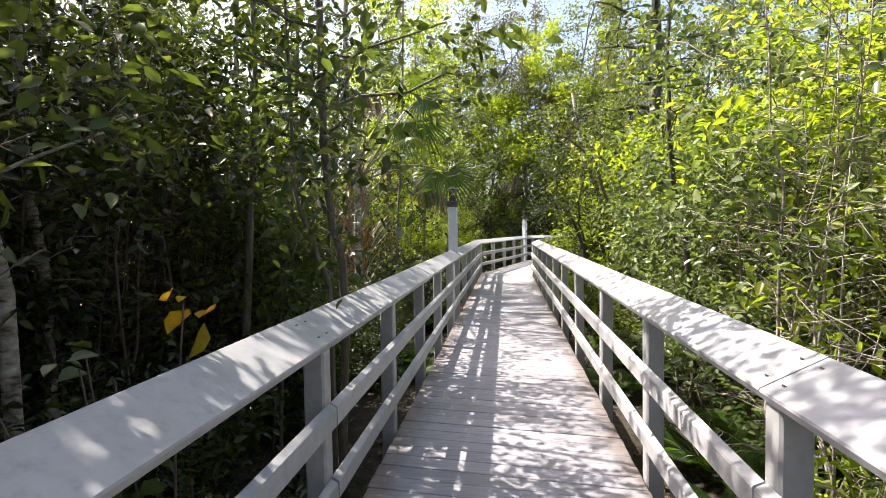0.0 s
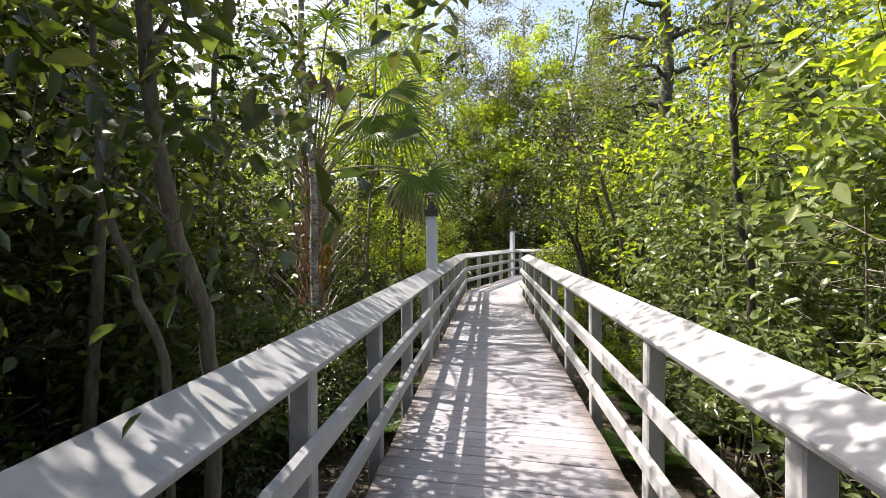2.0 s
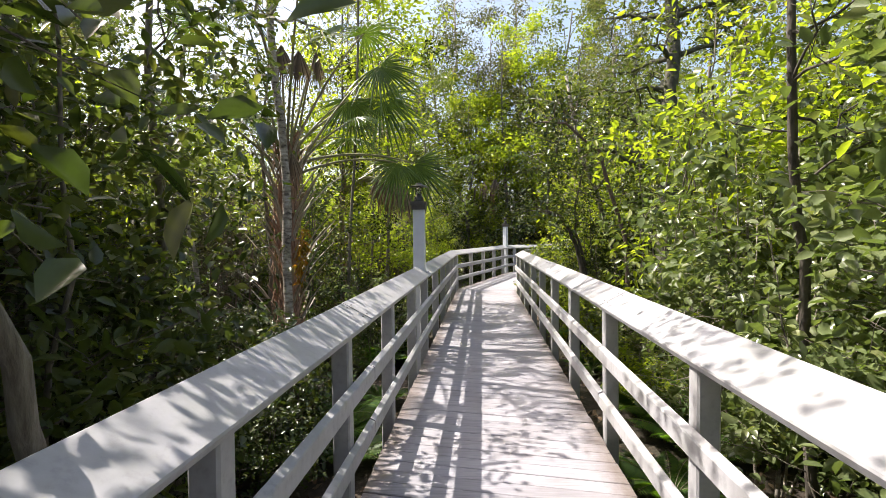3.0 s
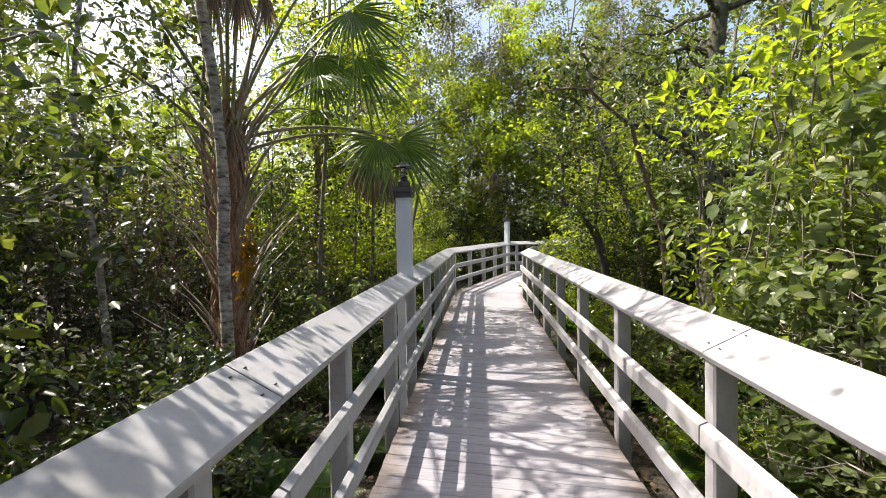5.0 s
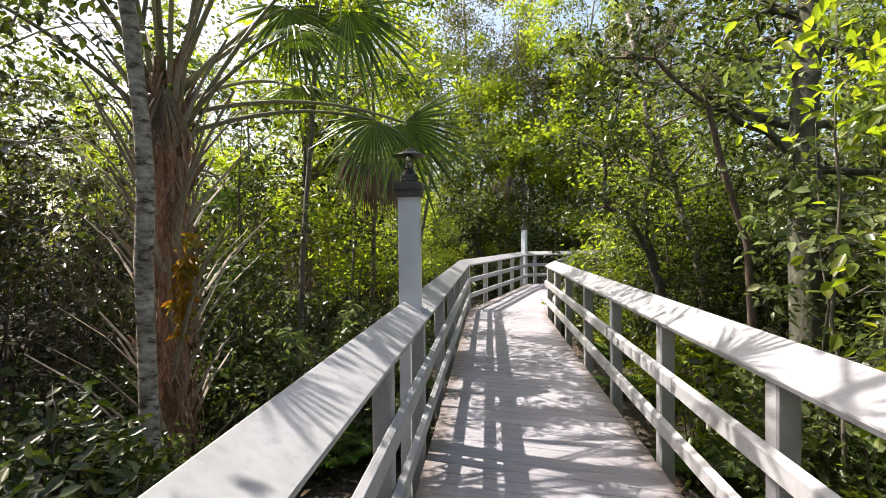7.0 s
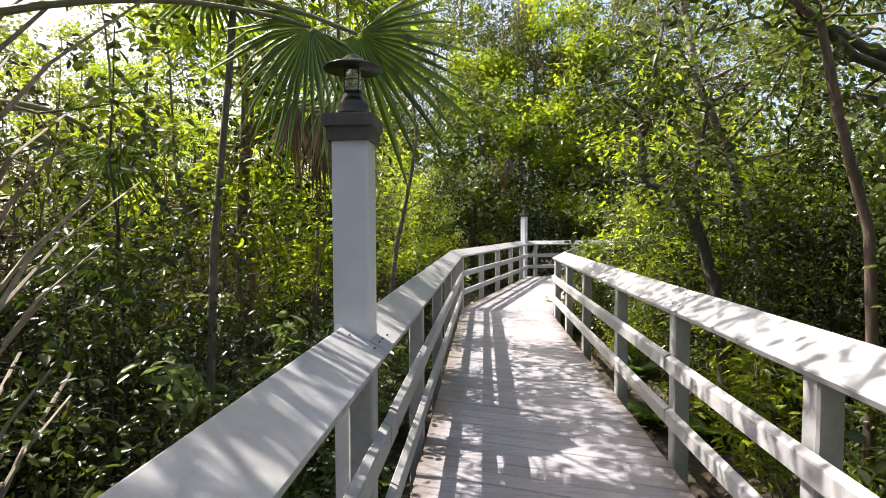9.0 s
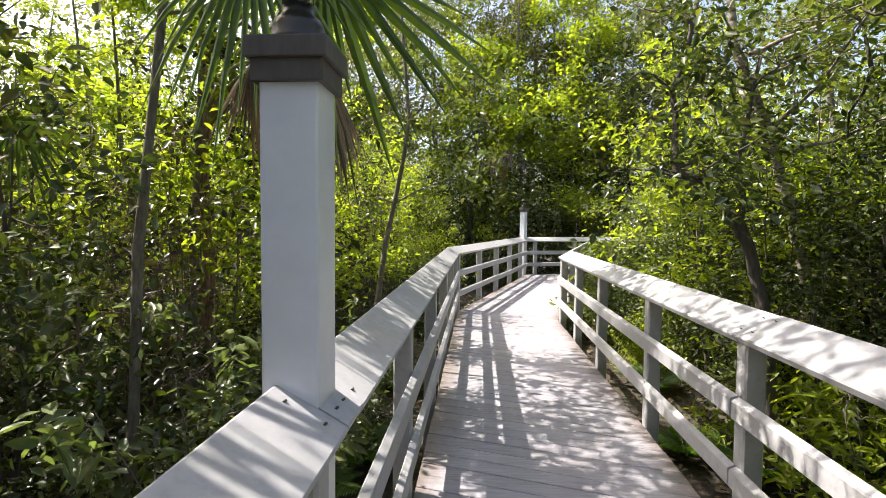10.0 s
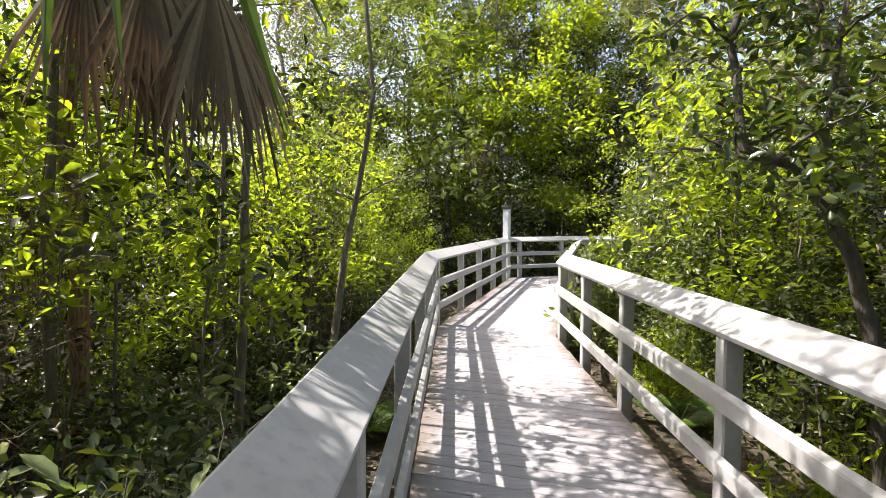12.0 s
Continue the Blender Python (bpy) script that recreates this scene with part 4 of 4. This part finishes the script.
patch([SHRUB[0], SHRUB[1], BROAD_LOW], 16, -5.6, -2.0, 5.6, 12.5, 0.5, 0.7, 1.1, 142, (3, 1, 1), 0.45)
patch([UNDER[0]], 4, -8.0, -5.8, 6.5, 11.5, 3.0, 0.7, 0.85, 143, None, 1.0)
for x, y, t, k in ((1.92, 17.1, 0.5, 1.45), (2.12, 18.2, 2.5, 1.4), (1.84, 16.4, 4.0, 1.3), (2.5, 19.4, 5.0, 1.2)):
    place(SHRUB[1], x, y, t, k)
for x, y, t, k in ((-1.75, 9.8, 0.2, 0.9), (-1.95, 10.6, 1.2, 1.0), (-2.0, 6.4, 2.2, 1.0), (-1.65, 11.2, 3.3, 0.8), (-1.7, 7.3, 4.3, 0.9), (-1.75, 12.1, 0.9, 0.8)):
    place(FERN, x, y, t, k)
for x, y, t, k in ((-2.5, 14.4, 0.7, 0.95), (-2.8, 16.1, 2.1, 1.05), (-3.1, 19.8, 3.0, 1.2), (-2.4, 21.4, 4.0, 1.0)):
    place(YOUNG[2], x, y, t, k)
place(THICKET, 2.9, 13.7, 0.8, 0.62)
# beyond the turn
patch(TALL, 16, -7.0, 9.0, 27.0, 33.0, 1.4, 0.9, 1.3, 112, (2, 0, 4, 3), 1.8)
patch(YOUNG, 26, -6.0, 9.0, 23.0, 30.0, 0.6, 0.9, 1.3, 113, None, 0.8)
patch(SHRUB[:2], 14, -2.0, 4.0, 23.2, 26.0, 0.3, 0.8, 1.2, 114, None, 0.5)
patch([*YOUNG, *SHRUB], 12, 2.0, 4.5, 14.5, 20.5, 0.35, 0.6, 0.9, 118, None, 0.6)
# behind the start, closing the place
patch([TALL[1], TALL[0]], 7, -7.0, 7.0, -12.0, -4.0, 1.5, 0.9, 1.1, 115, None, 2.0)
for x, y, t, k, v in ((-7.6, 8.4, 0.9, 0.8, 3), (-8.4, 10.6, 2.7, 0.85, 0), (-7.4, 6.4, 4.2, 0.75, 3), (-9.4, 13.0, 5.0, 0.95, 2)):
    place(TALL[v], x, y, t, k)
for x, y, t, k in ((2.45, 3.9, 0.4, 1.05), (2.9, 2.6, 2.4, 1.15), (3.3, 4.4, 4.4, 1.2)):
    place(YOUNG[2], x, y, t, k)
for x, y, t, k, v in ((0.4, 29.2, 0.4, 1.5, 2), (2.6, 28.3, 1.7, 1.6, 2), (-1.9, 28.6, 3.1, 1.3, 0), (4.6, 29.6, 4.6, 1.6, 2), (1.4, 32.0, 2.3, 1.6, 3), (-0.8, 31.4, 5.2, 1.5, 3), (3.6, 32.6, 0.2, 1.6, 0), (6.6, 28.0, 2.9, 1.3, 3), (-3.6, 23.8, 1.2, 0.95, 0), (5.4, 26.0, 3.9, 1.1, 1)):
    place(TALL[v], x, y, t, k)
# ferns
patch([FERN], 46, 1.25, 3.6, 0.6, 14.0, 0.25, 0.6, 1.1, 116, None, 0.3)
patch([FERN], 30, -3.2, -1.25, 4.0, 15.0, 0.25, 0.6, 1.1, 117, None, 0.3)
# pale thicket and the lime bush
for x, y, t in ((1.85, 3.0, 0.0), (2.15, 3.5, 1.3), (2.1, 2.5, 2.2)):
    place(THICKET, x, y, t, 1.0)
place(YOUNG[2], -2.0, 17.6, 0.4, 0.75)
place(YOUNG[2], -1.5, 19.2, 1.4, 0.6)
place(SHRUB[1], -1.45, 17.2, 0.4, 1.2)

settle(TALL[0], -10.5, 14.5)
settle(TALL[1], -5.4, 2.1)
settle(TALL[2], -8.6, 19.2)
settle(TALL[3], 6.4, 16.5)
settle(YOUNG[0], -3.6, 3.2)
settle(YOUNG[1], 3.6, 9.4)
settle(YOUNG[2], -3.6, 14.2)
settle(BROAD[0], 2.25, 4.7)
settle(BROAD[1], 1.95, 6.1)
settle(SHRUB[0], -1.9, 2.5)
settle(SHRUB[1], 1.8, 9.2)
settle(SHRUB[2], 1.9, 12.2)
settle(FERN, 1.7, 7.7)
settle(BROAD_LOW, -1.75, 10.3)
settle(UNDER[0], -5.6, 8.3)
settle(UNDER[1], 5.2, 11.3)
settle(THICKET, 2.5, 3.3)
settle(DARK_THICKET, -2.35, 1.15)


def sapling():
    """A small sapling leaning over the railing, with a few large leaves, one turned orange."""
    x, y = -1.45, 1.85
    ob = empty("sapling", Matrix.Translation((x, y, ground_height(x, y))))
    rng = np.random.default_rng(301)
    s, spots = Soup(), []
    for k in range(4):
        tip = np.array((rng.uniform(-0.4, 0.0), rng.uniform(-0.45, 0.1), rng.uniform(1.35, 1.6)))
        p = wander(rng, (0.02 * k, 0.02, -0.15), tip, 8, 0.02)
        s.tube(p, [0.009 - 0.0008 * i for i in range(8)], 5)
        spots.extend(p[4:])
    tops = wander(rng, (0.0, 0.0, -0.1), (0.14, 0.1, 1.74), 8, 0.012)
    s.tube(tops, [0.009 - 0.0008 * i for i in range(8)], 5)
    link_part("stem", s.mesh("stem", M_BROWNBARK, True), ob)
    link_part("leaves", leaves_along(rng, spots, 34, 0.05, 0.12, 0.6, "leaves", L_BROAD, True), ob)
    link_part("turning_leaves", leaves_along(rng, tops[7:], 5, 0.04, 0.13, 0.66, "turning_leaves", L_YELLOW, True), ob, "yellow and orange leaves")
    tagged(ob, "thin sapling with large green leaves, some turned orange", "sapling")


sapling()


def vine():
    """A climbing vine with large heart-shaped leaves, arching over and hanging down beside the walk."""
    x, y = 2.35, 7.5
    ob = empty("vine", Matrix.Translation((x, y, ground_height(x, y))))
    rng = np.random.default_rng(311)
    s, spots = Soup(), []
    for k in range(5):
        reach = np.array((-0.35 - 0.12 * k, -0.5 + 0.22 * k, 0))
        topz = rng.uniform(2.7, 3.5)
        up = wander(rng, (0.03 * k, 0.02 * k, -0.15), reach * 0.5 + np.array((0, 0, topz)), 9, 0.05)
        down = wander(rng, up[-1], reach + np.array((0, 0, rng.uniform(1.2, 1.9))), 8, 0.04)
        path = up + down[1:]
        s.tube(path, [0.014 - 0.0006 * i for i in range(len(path))], 5)
        spots.extend(path[5:])
    link_part("stem", s.mesh("stem", M_BARK, True), ob)
    link_part("leaves", leaves_along(rng, spots, 190, 0.10, 0.115, 0.85, "leaves", L_BROAD, True, 0.8, per=2), ob)
    tagged(ob, "hanging vine with large pale green heart-shaped leaves", "vine")


vine()


def far_woods():
    """The closing ring of distant foliage, uneven along its top."""
    rng = np.random.default_rng(200)
    clumps, each = 3600, 30
    n = clumps * each
    a = np.repeat(rng.uniform(0, 2 * math.pi, clumps), each)
    rad = np.repeat(rng.uniform(19, 34, clumps), each)
    top = 12.5 + 2.0 * np.sin(a * 7) + 1.6 * np.sin(a * 17 + 1) + 1.2 * np.sin(a * 41 + 2)
    z = GZ + np.repeat(rng.uniform(0, 1, clumps), each) * top
    pos = np.stack([rad * np.cos(a) + 0.5, rad * np.sin(a) + 10.0, z], axis=1) + rng.normal(0, 0.55, (n, 3)) * np.array((1, 1, 0.6))
    keep = [i for i in range(n) if clear_of_walk(pos[i, 0], pos[i, 1], 3.0)]
    pos = pos[keep]
    n = len(pos)
    ax = rng.normal(0, 1, (n, 3))
    nor = rng.normal(0, 0.7, (n, 3)) + np.array((0, 0, 1.0))
    me = leaf_mesh("far_woods", pos, ax, nor, rng.uniform(0.14, 0.32, n), 0.5, L_GREY, False)
    tagged(new("far_woods", me), "dense mass of distant green forest foliage", "woods", kind="stuff")


far_woods()


def litter():
    rng = np.random.default_rng(210)
    pos = []
    while len(pos) < 9000:
        x, y = rng.uniform(-5, 5), rng.uniform(-2, 22)
        if clear_of_walk(x, y, -0.2):
            pos.append((x, y, ground_height(x, y) + rng.uniform(0.01, 0.05)))
    n = len(pos)
    ax = rng.normal(0, 1, (n, 3)) * np.array((1, 1, 0.2))
    nor = rng.normal(0, 0.3, (n, 3)) + np.array((0, 0, 1.0))
    me = leaf_mesh("fallen_leaves", np.array(pos), ax, nor, rng.uniform(0.05, 0.11, n), 0.5, L_RUST, False)
    tagged(new("fallen_leaves", me), "dry brown fallen leaves scattered over the ground", "leaves", kind="stuff")


litter()

# ---- deck ----
deck = empty("boardwalk_deck")
tagged(deck, "weathered grey painted plank deck of the boardwalk", "boardwalk", kind="structure")


def lerp_edge(line, seg, s):
    return Vector(line[seg]).lerp(Vector(line[seg + 1]), s)


prng = random.Random(5)
for seg in range(3):
    la, lb = seg_len(EDGE_L, seg), seg_len(EDGE_R, seg)
    n = int(round(max(la, lb) / 0.146))
    for i in range(n):
        bm = bmesh.new()
        g = 0.0032
        quad = []
        for line, ln, grow in ((EDGE_L, la, 1), (EDGE_R, lb, -1)):
            for s in ((i / n) + g / ln, (i + 1) / n - g / ln):
                quad.append(lerp_edge(line, seg, s))
        a0, a1, b0, b1 = quad
        over = prng.uniform(-0.006, 0.004) + 0.012
        d = (b0 - a0).normalized()
        a0, a1, b0, b1 = a0 + d * over, a1 + d * over, b0 - d * over, b1 - d * over
        lift = prng.uniform(-0.002, 0.002)
        e = 0.004
        w0 = (a1 - a0).normalized() * e
        w1 = (b1 - b0).normalized() * e
        lo = [bm.verts.new((p.x, p.y, -0.038 + lift)) for p in (a0, b0, b1, a1)]
        md = [bm.verts.new((p.x, p.y, -e + lift)) for p in (a0, b0, b1, a1)]
        hi = [bm.verts.new((p.x, p.y, lift)) for p in (a0 + w0 + d * e, b0 + w1 - d * e, b1 - w1 - d * e, a1 - w0 + d * e)]
        for r0, r1 in ((lo, md), (md, hi)):
            for k in range(4):
                bm.faces.new((r0[k], r0[(k + 1) % 4], r1[(k + 1) % 4], r1[k]))
        bm.faces.new(hi)
        bm.faces.new(lo[::-1])
        layer = bm.loops.layers.uv.new("across")
        for fc in bm.faces:
            for lp in fc.loops:
                lp[layer].uv = ((lp.vert.co.xy - a0).dot(d) / (b0 - a0).length, 0.5)
        part("plank", bm, M_DECK, deck)
for seg in range(3):
    for line, side in ((EDGE_L, 1), (EDGE_R, -1)):
        part("beam", prism([(-0.10, -0.23), (-0.055, -0.23), (-0.055, -0.041), (-0.10, -0.041)], line, side, seg, 0.0, 1.0), M_BEAM, deck)
